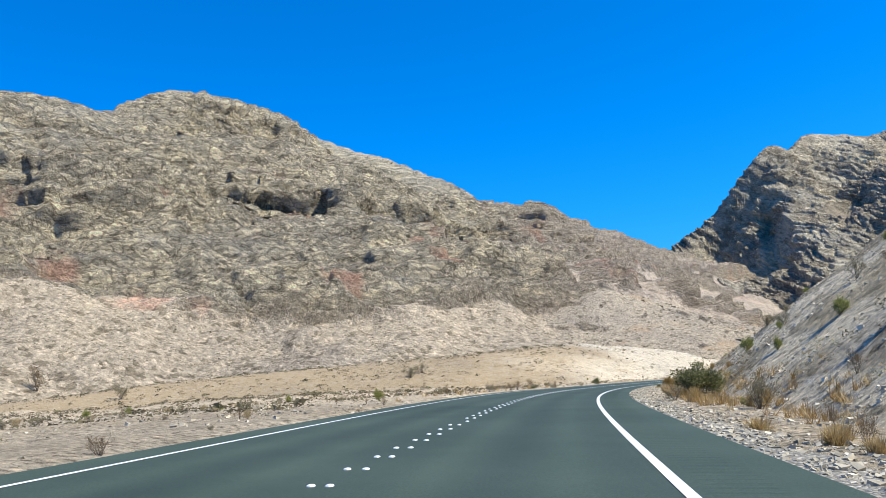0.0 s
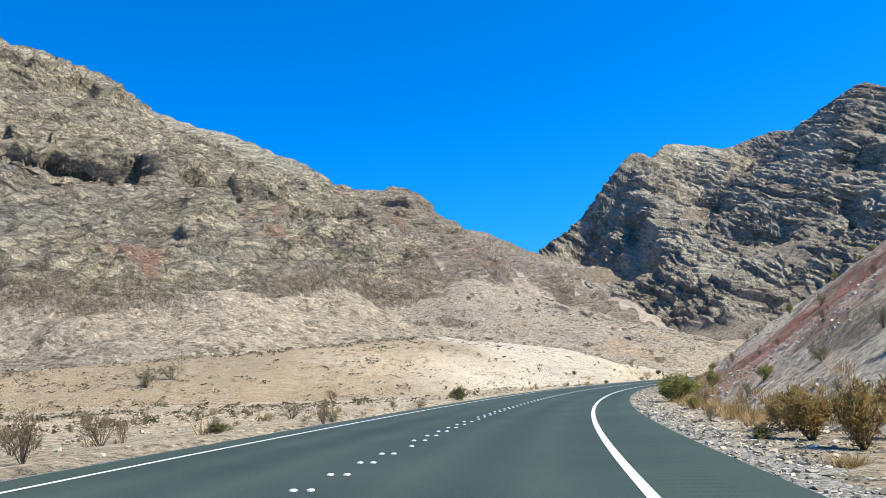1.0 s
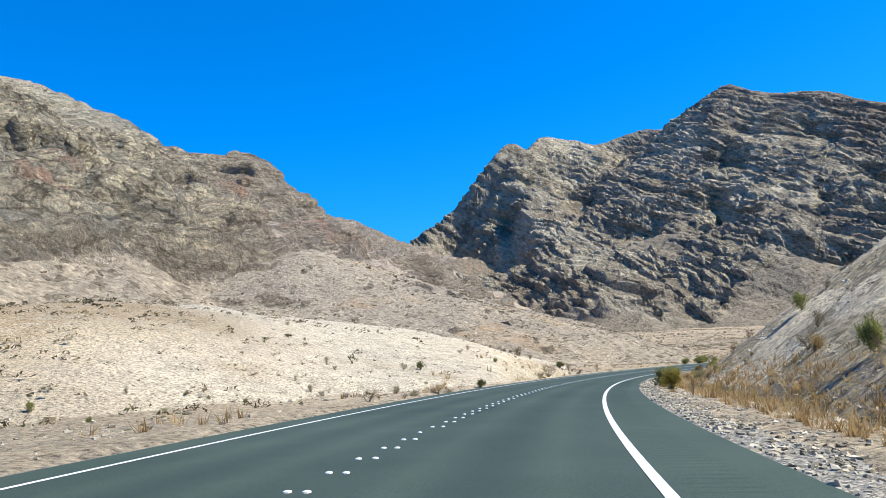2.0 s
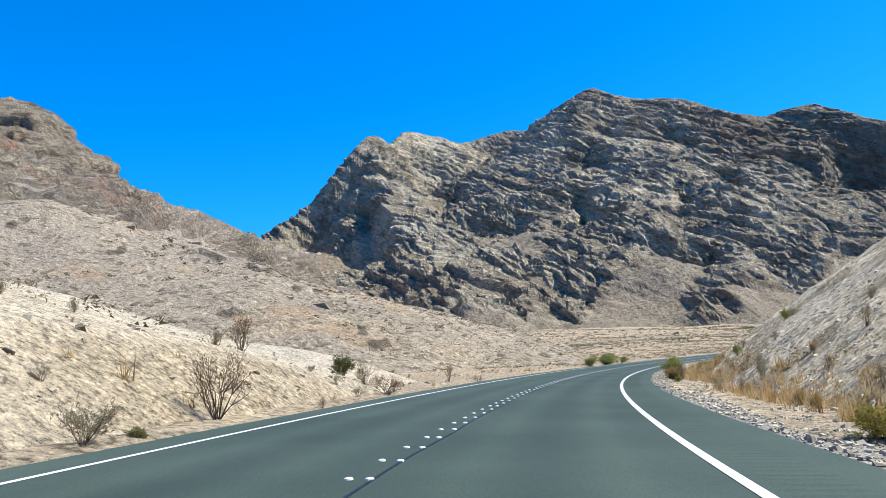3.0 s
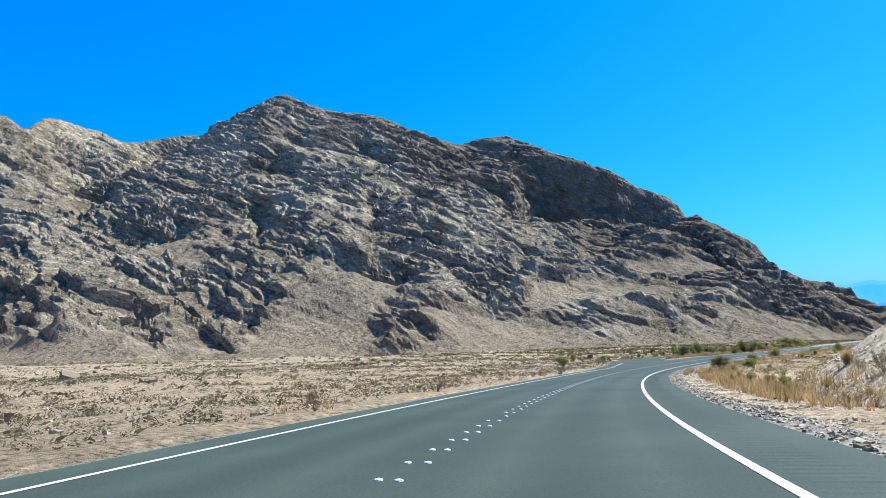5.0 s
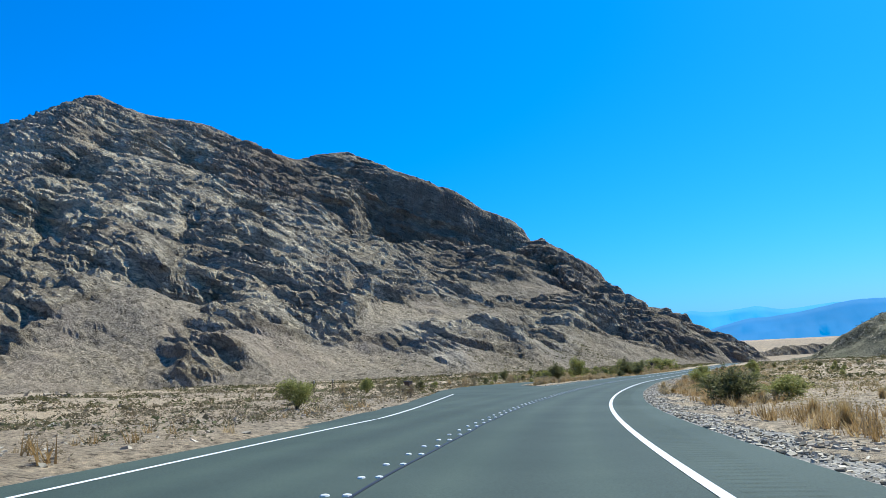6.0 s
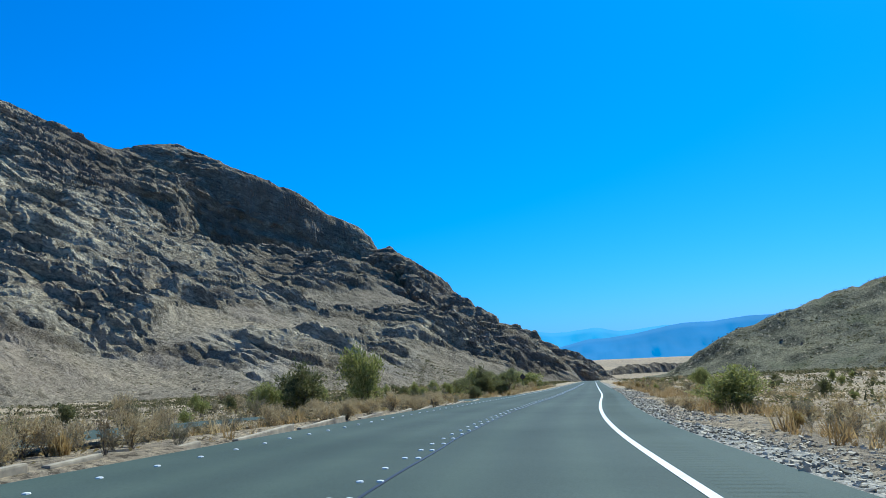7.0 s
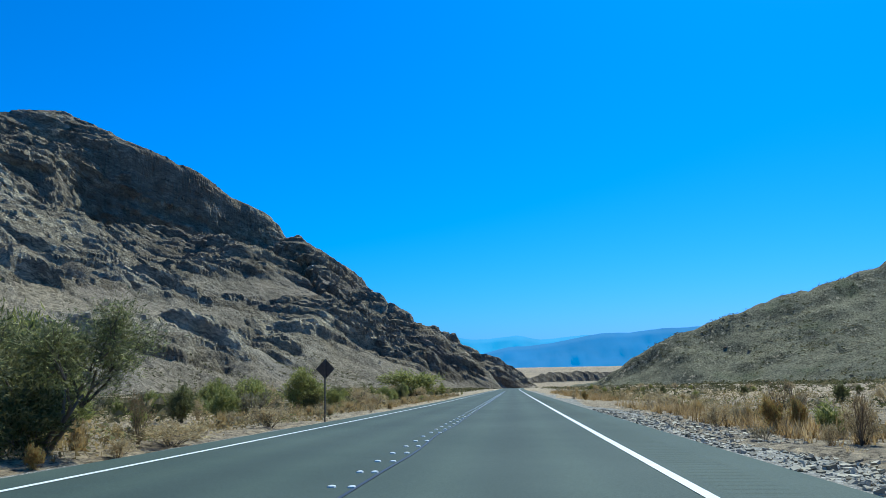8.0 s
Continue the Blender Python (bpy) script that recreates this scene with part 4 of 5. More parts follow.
# ---- signs and posts ----
def diamond_sign(x, y, turn):
    ob = thing("road_sign", (x, y, ground_at(x, y) - 0.05), "dark back of a diamond road sign on a thin steel post", "sign", turn=turn)
    bm = box_bm(0.03, 0.026, 1.46, 0.004, (0, 0, 0.73))
    part("post", bm, MAT_STEEL, ob, "thin dark steel channel post")
    bm = box_bm(0.33, 0.008, 0.33, 0.003)
    bmesh.ops.bevel(bm, geom=[e for e in bm.edges if abs(e.verts[0].co.y - e.verts[1].co.y) > 0.006], offset=0.03, segments=3, affect="EDGES")
    bmesh.ops.rotate(bm, cent=(0, 0, 0), matrix=Matrix.Rotation(radians(45), 3, "Y"), verts=bm.verts)
    bmesh.ops.translate(bm, vec=(0, -0.022, 1.25), verts=bm.verts)
    plate = part("plate", bm, MAT_PLATE, ob, "weathered dark metal diamond plate")
    for h in (1.13, 1.37):
        bm = bmesh.new()
        bmesh.ops.create_cone(bm, cap_ends=True, segments=8, radius1=0.012, radius2=0.009, depth=0.012)
        bmesh.ops.rotate(bm, cent=(0, 0, 0), matrix=Matrix.Rotation(radians(90), 3, "X"), verts=bm.verts)
        bmesh.ops.translate(bm, vec=(0, -0.035, h), verts=bm.verts)
        part("bolt", bm, MAT_STEEL, plate)


def marker_post(x, y, turn, height):
    ob = thing("marker_post", (x, y, ground_at(x, y) - 0.04), "slim brown marker post with a small white plate", "post", "marker posts by the pull-out", turn)
    part("post", box_bm(0.035, 0.025, height, 0.004, (0, 0, height / 2)), MAT_RUST, ob, "rusty brown steel post")
    part("plate", box_bm(0.10, 0.006, 0.17, 0.002, (0, -0.018, height - 0.06)), MAT_WHITE_PLATE, ob, "small white reflector plate")
    part("reflector", box_bm(0.06, 0.004, 0.05, 0.001, (0, -0.024, height - 0.03)), MAT_GREEN_PLATE, ob, "small green reflector")


def waste_box(x, y, turn):
    ob = thing("litter_box", (x, y, ground_at(x, y) - 0.02), "dark brown leaning metal litter box beside the pull-out", "bin", turn=turn)
    bm = box_bm(0.46, 0.40, 0.50, 0.02, (0, 0, 0.25))
    for v in bm.verts:
        if v.co.z > 0.3:
            v.co.x *= 1.12
            v.co.x += 0.10
    part("body", bm, MAT_RUST, ob, "dark rusty metal body")
    bm = box_bm(0.56, 0.46, 0.04, 0.012, (0.10, 0, 0.52))
    part("lid", bm, MAT_PLATE, ob, "flat dark lid")


diamond_sign(220.8, 179.2, 86)
marker_post(163.5, 186.5, 80, 1.0)
marker_post(166.2, 187.1, 80, 0.9)
waste_box(179.0, 189.0, 75)

# ---- plants ----
def see_through(n, l, bs):
    """Lets part of the light through a leaf."""
    glow, mix = n.new("ShaderNodeBsdfTranslucent"), n.new("ShaderNodeMixShader")
    l.new(bs.inputs["Base Color"].links[0].from_socket, glow.inputs["Color"])
    mix.inputs[0].default_value = 0.4
    l.new(bs.outputs[0], mix.inputs[1])
    l.new(glow.outputs[0], mix.inputs[2])
    l.new(mix.outputs[0], n["Material Output"].inputs["Surface"])


def leafy(name, colours, rough=0.7):
    """Foliage whose every leaf or blade differs a little."""
    m, n, l, bs = shader(name)
    g = n.new("ShaderNodeNewGeometry")
    l.new(ramp(n, l, g.outputs["Random Per Island"], [(k / (len(colours) - 1), c) for k, c in enumerate(colours)]), bs.inputs["Base Color"])
    bs.inputs["Roughness"].default_value = rough
    bs.inputs["Specular IOR Level"].default_value = 0.2
    see_through(n, l, bs)
    return m


LEAF = {"green": leafy("green_leaves", [(0.19, 0.20, 0.05), (0.32, 0.33, 0.10), (0.48, 0.45, 0.18)]),
        "dark": leafy("dark_leaves", [(0.10, 0.11, 0.04), (0.18, 0.18, 0.07), (0.28, 0.26, 0.125)]),
        "grey": leafy("grey_leaves", [(0.18, 0.15, 0.085), (0.28, 0.24, 0.145), (0.40, 0.35, 0.23)]),
        "straw": leafy("straw_blades", [(0.30, 0.20, 0.075), (0.46, 0.33, 0.15), (0.56, 0.43, 0.22)]),
        "tan": leafy("tan_leaves", [(0.34, 0.25, 0.12), (0.54, 0.42, 0.23), (0.68, 0.56, 0.35)]),
        "yellow": leafy("yellow_leaves", [(0.17, 0.14, 0.03), (0.34, 0.28, 0.055), (0.48, 0.40, 0.10)]),
        "rust": leafy("rust_leaves", [(0.26, 0.15, 0.05), (0.46, 0.30, 0.11), (0.42, 0.38, 0.13)]),
        "dry": leafy("dry_leaves", [(0.17, 0.11, 0.055), (0.28, 0.19, 0.10), (0.36, 0.27, 0.16)])}
BARK = leafy("grey_bark", [(0.10, 0.08, 0.06), (0.17, 0.14, 0.105), (0.24, 0.20, 0.16)])


def twigs(r, count, reach, thick, forks=2, upright=0.5):
    """Branching stems from one base, three-sided; returns vertices, faces and the twig ends."""
    v, f, ends = [], [], []

    def limb(p, d, length, w, level):
        d = d.normalized()
        q = p + d * length
        side = d.orthogonal().normalized()
        k = len(v)
        for c, ww in ((p, w), (q, w * 0.55)):
            for a in range(3):
                v.append(c + (Matrix.Rotation(a * 2.0944, 3, d) @ side) * ww)
        f.extend([(k, k + 1, k + 4, k + 3), (k + 1, k + 2, k + 5, k + 4), (k + 2, k, k + 3, k + 5)])
        ends.append((p.lerp(q, 0.55), d))
        ends.append((q, d))
        if level:
            for _ in range(r.choice((2, 3))):
                turn = Vector((r.gauss(0, 0.5), r.gauss(0, 0.5), r.gauss(0.12, 0.35)))
                limb(q, d + turn, length * r.uniform(0.5, 0.8), w * 0.55, level - 1)
    for _ in range(count):
        a, lean = r.uniform(0, 6.283), r.uniform(0.1, 1.0)
        d = Vector((math.cos(a) * lean, math.sin(a) * lean, upright + r.uniform(0.1, 0.7)))
        limb(Vector((r.gauss(0, 0.03), r.gauss(0, 0.03), -0.02)), d, reach * r.uniform(0.3, 0.5), thick, forks)
    return v, f, ends


def shrub_model(kind, seed, stems, leaves, leaf, spread, name, label, category="shrub"):
    """A shrub one metre high: stems, and foliage of many small leaves on the twig ends."""
    r = random.Random(seed)
    ob = thing(name, (0, 0, -300), label, category)
    v, f, ends = twigs(r, stems, 1.0, 0.014, 2, 0.45)
    top = max(p.z for p in v)
    me = bpy.data.meshes.new("stem")
    me.from_pydata([(p.x / top * spread, p.y / top * spread, p.z / top) for p in v], [], f)
    me.materials.append(BARK)
    st = new("stem", me)
    st.parent = ob
    lv, lf = [], []
    for _ in range(leaves):
        p, d = ends[int(len(ends) * r.random() ** 0.8)]
        c = Vector((p.x / top * spread, p.y / top * spread, max(0.03, p.z / top))) + Vector((r.gauss(0, 0.06), r.gauss(0, 0.06), r.gauss(0, 0.05)))
        out = (d + Vector((r.gauss(0, 0.7), r.gauss(0, 0.7), r.gauss(0.2, 0.6)))).normalized()
        w = out.orthogonal().normalized()
        w = Matrix.Rotation(r.uniform(0, 6.28), 3, out) @ w
        size = leaf * r.uniform(0.8, 1.9)
        k = len(lv)
        lv += [c - w * size * 0.28, c + out * size * 0.5 + w.cross(out) * size * 0.15, c + w * size * 0.28, c + out * size]
        lf += [(k, k + 1, k + 3), (k + 1, k + 2, k + 3)]
    me = bpy.data.meshes.new("foliage")
    me.from_pydata(lv, [], lf)
    me.materials.append(LEAF[kind])
    fo = new("foliage", me)
    fo.parent = ob
    return ob


def tuft_model(kind, seed, blades, name, label):
    """A clump of grass one metre high, of bent blades."""
    r = random.Random(seed)
    ob = thing(name, (0, 0, -300), label, "grass")
    for piece, share, bend in (("blade_tuft", 0.8, 0.35), ("seed_head", 0.2, 0.15)):
        v, f = [], []
        for _ in range(int(blades * share)):
            a, lean = r.uniform(0, 6.283), abs(r.gauss(0, 0.45))
            d = Vector((math.cos(a) * lean, math.sin(a) * lean, 1)).normalized()
            p = Vector((r.gauss(0, 0.12), r.gauss(0, 0.12), -0.02))
            side = Vector((-math.sin(a + r.gauss(0, 1)), math.cos(a), 0)).normalized() * r.uniform(0.008, 0.016)
            length = r.uniform(0.45, 1.0) if piece == "blade_tuft" else r.uniform(0.8, 1.1)
            mid = p + d * length * 0.6
            tip = mid + (d + Vector((math.cos(a), math.sin(a), -0.3)) * bend * r.uniform(0.2, 1.6)).normalized() * length * 0.4
            k = len(v)
            v += [p - side, p + side, mid + side * 0.8, mid - side * 0.8, tip]
            f += [(k, k + 1, k + 2, k + 3), (k + 3, k + 2, k + 4)]
        me = bpy.data.meshes.new(piece)
        me.from_pydata(v, [], f)
        me.materials.append(LEAF[kind])
        part_ob = new(piece, me)
        part_ob.parent = ob
    return ob


MODELS = {
    "G": [shrub_model("green", 1, 12, 1000, 0.11, 0.75, "green_shrub", "dense green desert shrub on the sandy verge"), shrub_model("green", 2, 10, 850, 0.105, 0.8, "green_shrub", "leafy green creosote shrub on stony ground")],
    "O": [shrub_model("dark", 3, 12, 1100, 0.11, 0.7, "dark_shrub", "dark green bushy shrub beside the road"), shrub_model("dark", 4, 11, 950, 0.11, 0.8, "dark_shrub", "dark olive shrub with dense foliage")],
    "GG": [shrub_model("green", 11, 20, 3600, 0.06, 0.7, "large_shrub", "large bushy green shrub on the road verge"), shrub_model("green", 12, 18, 3200, 0.06, 0.75, "large_shrub", "large spreading green shrub")],
    "OO": [shrub_model("dark", 13, 20, 3800, 0.058, 0.65, "large_shrub", "tall dark green bush beside the road"), shrub_model("dark", 14, 18, 3300, 0.06, 0.7, "large_shrub", "broad dark olive bush beside the road")],
    "Y": [shrub_model("grey", 5, 14, 800, 0.06, 0.85, "grey_shrub", "low rounded grey desert brush"), shrub_model("grey", 6, 13, 750, 0.06, 0.95, "grey_shrub", "pale grey-tan brush on stony soil")],
    "D": [shrub_model("dry", 7, 14, 420, 0.05, 0.75, "dry_shrub", "bare twiggy dry desert shrub"), shrub_model("dry", 8, 15, 600, 0.05, 0.9, "dry_shrub", "half dead brown shrub with thin twigs")],
    "T": [shrub_model("tan", 15, 14, 1300, 0.065, 0.75, "tan_shrub", "rounded tan brush with fine dry twigs"), shrub_model("tan", 16, 13, 1200, 0.065, 0.85, "tan_shrub", "straw-coloured low mound of dry brush")],
    "A": [shrub_model("yellow", 17, 18, 2600, 0.07, 0.75, "yellow_shrub", "yellow-green flowering desert shrub at the slope's foot"), shrub_model("yellow", 18, 18, 2400, 0.07, 0.8, "yellow_shrub", "yellowish dense shrub on the verge")],
    "R": [shrub_model("rust", 19, 18, 2600, 0.075, 0.75, "rusty_shrub", "rust-brown dry shrub with upright twigs"), shrub_model("rust", 20, 18, 2400, 0.075, 0.8, "rusty_shrub", "orange-brown dry brush on the verge")],
    "S": [tuft_model("straw", 9, 420, "grass_clump", "straw-coloured clump of dry grass"), tuft_model("straw", 10, 360, "grass_clump", "dry golden bunch grass on the gravel verge")]}


def plant(kind, places):
    """Places: x, y, height, width over height."""
    for k, (x, y, h, w) in enumerate(places):
        x, y, d = off_road(x, y)
        r = random.Random(int(x * 31 + y * 17))
        along = float(nearest(np.array([x]), np.array([y]), ROAD)[0][0]) * 0.4 - S_END
        if paved(d, along + S_END, 0.35):
            continue
        copy_thing(MODELS[kind * 2 if kind in ("G", "O") and h > 0.6 else kind][k % 2], pose(x, y, ground_at(x, y) - 0.02, 0, 0, r.uniform(0, 360)) @ Matrix.Diagonal((0.75 * h * w, 0.75 * h * w, 1.05 * h, 1)))


def off_road(x, y):
    """Moves a place that lies on the asphalt to the verge."""
    fi, d = nearest(np.array([x]), np.array([y]), ROAD)
    fi, d = float(fi[0]), float(d[0])
    want = d
    if 0 <= d < RIGHT_EDGE + 0.75:
        want = RIGHT_EDGE + 0.75
    elif LEFT_EDGE - 0.5 < d < 0:
        want = LEFT_EDGE - 0.5
    if want != d:
        p = on_road(fi * 0.4, want)
        x, y = float(p[0]), float(p[1])
    return x, y, want


def desert_tree(x, y, height, width, seed):
    """A many-stemmed small tree: crooked tapering trunks that fork, and a crown of fine leaf sprays."""
    r = random.Random(seed)
    ob = thing("tree", (x, y, ground_at(x, y) - 0.05), "dark green many-stemmed desert tree beside the road", "tree")
    tips = []

    def limb(v, f, p, d, length, w, level):
        sides, last = 6, None
        for step in range(5):
            ring = len(v)
            side = d.orthogonal().normalized()
            thick = w * (1 - 0.11 * step)
            v.extend(p + (Matrix.Rotation(k * 6.2832 / sides, 3, d) @ side) * thick for k in range(sides))
            if last is not None:
                f.extend((last + k, last + (k + 1) % sides, ring + (k + 1) % sides, ring + k) for k in range(sides))
            last = ring
            p = p + d * length / 4
            d = (d + Vector((r.gauss(0, 0.16), r.gauss(0, 0.16), r.gauss(0.04, 0.10)))).normalized()
            if level < 3 and step > 1:
                tips.append((p.copy(), d.copy()))
        if level:
            for _ in range(r.choice((2, 3))):
                limb(v, f, p, (d + Vector((r.gauss(0, 0.5), r.gauss(0, 0.5), r.gauss(0.15, 0.3)))).normalized(), length * r.uniform(0.55, 0.8), w * 0.55, level - 1)
        else:
            tips.append((p.copy(), d.copy()))

    for k in range(5):
        v, f = [], []
        a = k * 1.257 + r.uniform(-0.4, 0.4)
        limb(v, f, Vector((math.cos(a) * 0.05, math.sin(a) * 0.05, 0)), Vector((math.cos(a) * 0.8, math.sin(a) * 0.8, 1)).normalized(), height * 0.34, 0.035, 3)
        me = bpy.data.meshes.new("trunk")
        me.from_pydata(v, [], f)
        me.materials.append(BARK)
        new("trunk", me).parent = ob
    for piece, kind, share in (("crown", "dark", 11000), ("crown", "green", 4500)):
        lv, lf = [], []
        for _ in range(share):
            p, d = r.choice(tips)
            c = p + Vector((r.gauss(0, 0.09), r.gauss(0, 0.09), r.gauss(-0.02, 0.08)))
            c = Vector((c.x * width / height, c.y * width / height, c.z))
            out = (d + Vector((r.gauss(0, 0.8), r.gauss(0, 0.8), r.gauss(0, 0.6)))).normalized()
            w, size, k = out.orthogonal().normalized(), r.uniform(0.035, 0.085), len(lv)
            lv += [c - w * size * 0.22, c + out * size * 0.5, c + w * size * 0.22, c + out * size]
            lf += [(k, k + 1, k + 3), (k + 1, k + 2, k + 3)]
        me = bpy.data.meshes.new(piece)
        me.from_pydata(lv, [], lf)
        me.materials.append(LEAF[kind])
        new(piece, me).parent = ob


desert_tree(210.5, 178.8, 1.5, 1.5, 61)
desert_tree(211.3, 180.6, 1.45, 1.5, 62)
# PLACES
plant("D", [(-57.7, 108.5, 3.84, 1.0), (-3.4, 7.5, 0.22, 1.4), (-1.6, 18.8, 0.20, 1.6), (-2.0, 17.1, 0.13, 1.2), (-3.0, 10.1, 0.11, 1.2), (3.4, 6.4, 0.30, 0.8),
           (4.2, 8.5, 0.29, 1.0), (7.4, 47.1, 0.49, 0.7), (9.5, 51.7, 0.27, 1.3), (10.8, 54.0, 0.37, 1.4), (8.9, 57.9, 0.21, 1.5), (8.3, 49.5, 0.13, 1.2),
           (15.4, 49.4, 0.38, 1.2), (22.6, 81.0, 0.31, 1.4), (25.1, 83.5, 0.22, 1.4), (24.1, 99.2, 0.23, 1.3), (28.9, 77.7, 0.45, 0.5), (24.5, 82.5, 0.14, 1.6),
           (41.5, 105.8, 0.27, 0.9), (43.5, 110.2, 0.56, 0.9), (44.5, 109.3, 0.42, 1.0), (44.6, 111.8, 0.26, 1.3), (49.4, 116.6, 0.69, 0.7), (51.2, 116.8, 0.30, 1.4)])
plant("D", [(55.6, 112.1, 0.63, 0.9), (80.7, 142.9, 0.43, 0.9), (101.1, 154.5, 0.43, 1.3), (109.5, 158.6, 0.49, 1.4), (129.8, 165.9, 0.46, 0.9), (125.9, 164.8, 0.29, 1.3),
           (154.6, 174.4, 0.56, 1.3), (154.4, 175.4, 0.53, 0.9), (172.3, 175.4, 0.41, 0.9), (216.4, 200.4, 1.05, 1.6), (212.0, 178.6, 0.65, 0.8), (215.4, 170.6, 0.69, 0.8),
           (211.9, 170.8, 0.59, 0.7)])
plant("Y", [(-31.8, 75.0, 1.58, 0.9), (-4.3, 16.5, 0.38, 1.1), (5.3, 18.2, 0.43, 1.3), (10.9, 19.9, 0.51, 0.9), (10.5, 23.6, 0.48, 1.1), (11.6, 42.8, 0.24, 1.0),
           (6.5, 48.3, 0.25, 1.3), (7.1, 46.2, 0.14, 1.6), (-4.0, 83.5, 1.31, 1.4), (-2.8, 85.7, 1.07, 1.6), (23.0, 89.2, 0.24, 1.2), (24.6, 96.8, 0.25, 1.0),
           (36.9, 87.7, 0.60, 1.2), (42.3, 108.9, 0.23, 1.2), (52.0, 106.1, 0.48, 0.8), (53.9, 107.7, 0.45, 0.8), (41.8, 109.0, 0.17, 1.4), (42.6, 108.5, 0.23, 1.2),
           (84.1, 135.8, 0.26, 1.3), (87.7, 137.9, 0.45, 0.8), (125.0, 164.4, 0.22, 1.3), (128.9, 159.2, 0.27, 1.2), (130.3, 158.9, 0.39, 1.1), (154.6, 166.0, 0.28, 1.2)])
plant("O", [(6.7, 21.0, 0.92, 2.0), (10.5, 39.8, 0.17, 2.0), (4.9, 44.8, 0.16, 2.8), (11.5, 59.6, 0.50, 1.6), (32.4, 83.8, 0.55, 1.5), (29.0, 97.3, 0.39, 1.3), (29.5, 91.4, 0.33, 1.6), (37.5, 102.0, 0.15, 2.1),
           (43.5, 111.5, 0.45, 1.8), (55.4, 112.5, 0.31, 1.6), (147.2, 162.8, 0.84, 2.4), (160.1, 165.3, 0.31, 2.9), (211.2, 180.1, 1.75, 0.9), (200.4, 178.2, 0.61, 1.7), (184.9, 168.8, 0.39, 1.8)])
plant("Y", [(5.5, 13.8, 0.70, 1.1), (5.8, 52.2, 0.35, 2.0), (6.7, 48.9, 0.30, 1.6), (3.4, 52.9, 0.29, 2.0), (24.4, 83.4, 0.19, 2.2), (26.8, 87.4, 0.20, 2.0), (37.0, 101.5, 0.41, 1.5), (130.1, 166.2, 0.44, 1.8),
           (126.6, 165.8, 0.22, 2.3), (157.7, 177.5, 0.47, 2.2), (212.2, 171.8, 0.21, 1.4)])
plant("S", [(3.4, 9.0, 0.23, 2.3), (3.0, 6.5, 0.21, 1.8), (3.6, 7.2, 0.21, 2.0), (3.1, 5.7, 0.19, 1.6), (10.0, 37.6, 0.16, 3.2), (29.7, 80.2, 0.14, 2.0)])
plant("G", [(16.2, 52.4, 0.70, 2.1), (36.6, 89.3, 0.61, 1.8), (61.7, 118.5, 0.73, 1.7), (72.7, 136.2, 0.73, 1.6), (77.1, 139.9, 0.79, 2.2), (81.5, 142.8, 0.52, 1.0), (82.0, 143.3, 0.54, 1.0), (82.6, 143.9, 0.50, 1.3),
           (96.1, 144.1, 0.57, 1.3), (147.5, 175.6, 0.88, 1.6), (150.6, 161.9, 0.61, 2.7), (213.4, 181.0, 1.73, 0.9), (183.8, 168.6, 0.91, 2.0), (167.2, 166.3, 0.77, 1.5), (212.8, 167.5, 1.10, 1.5), (224.1, 182.5, 1.02, 1.4),
           (231.0, 183.3, 1.45, 1.3), (268.4, 186.9, 2.17, 2.9)])
plant("R", [(12.0, 41.0, 0.50, 1.5), (11.6, 37.9, 0.60, 1.4), (12.4, 39.6, 0.62, 1.4), (11.3, 39.6, 0.48, 1.4), (11.0, 38.5, 0.54, 1.1), (55.6, 113.5, 0.44, 1.3), (55.2, 112.8, 0.37, 1.4), (214.0, 171.1, 0.44, 0.8), (214.0, 170.8, 0.43, 0.8)])
plant("D", [(3.6, 40.5, 0.54, 1.3), (3.5, 43.6, 0.45, 1.3), (7.2, 67.7, 0.76, 1.7), (38.7, 103.8, 0.82, 1.0), (41.9, 114.7, 1.07, 1.3), (43.9, 109.0, 0.40, 2.2), (56.0, 112.4, 0.55, 0.9)])
plant("A", [(30.5, 80.7, 0.54, 1.3), (42.1, 97.9, 0.27, 2.0), (53.2, 110.8, 0.18, 1.8)])
plant("T", [(25.9, 85.9, 0.29, 2.1), (41.4, 97.0, 0.19, 1.8), (86.7, 139.1, 0.21, 1.8), (88.1, 140.0, 0.19, 2.0), (128.6, 159.2, 0.24, 1.7), (127.6, 158.7, 0.20, 1.8), (126.8, 158.4, 0.19, 2.0), (131.7, 159.9, 0.27, 1.7),
           (175.4, 178.3, 0.50, 2.3), (158.2, 166.7, 0.36, 1.6), (155.1, 166.3, 0.29, 1.8), (153.4, 165.7, 0.20, 2.0), (179.4, 176.2, 0.33, 2.3), (180.4, 175.9, 0.34, 1.8), (182.1, 176.0, 0.35, 1.6), (184.0, 175.9, 0.49, 1.8),
           (186.2, 175.9, 0.51, 1.3), (188.9, 175.9, 0.49, 2.1), (185.6, 169.8, 0.25, 2.0), (182.9, 169.5, 0.32, 1.8), (212.3, 178.0, 0.28, 3.6), (216.0, 178.6, 0.33, 2.9), (231.6, 180.8, 0.52, 2.4), (211.0, 178.1, 0.20, 2.0),
           (212.1, 170.7, 0.43, 1.1), (215.1, 171.6, 0.32, 1.5), (226.1, 170.9, 0.32, 3.0)])
plant("GG", [(184.2, 180.0, 0.81, 1.4), (185.1, 177.7, 1.64, 0.9), (211.9, 180.1, 1.27, 0.8)])
plant("GG", [(77.9, 140.9, 0.75, 1.6), (78.6, 141.5, 0.80, 1.6), (79.3, 142.2, 0.78, 1.7), (80.2, 142.9, 0.55, 1.7), (76.9, 140.0, 0.62, 1.7)])
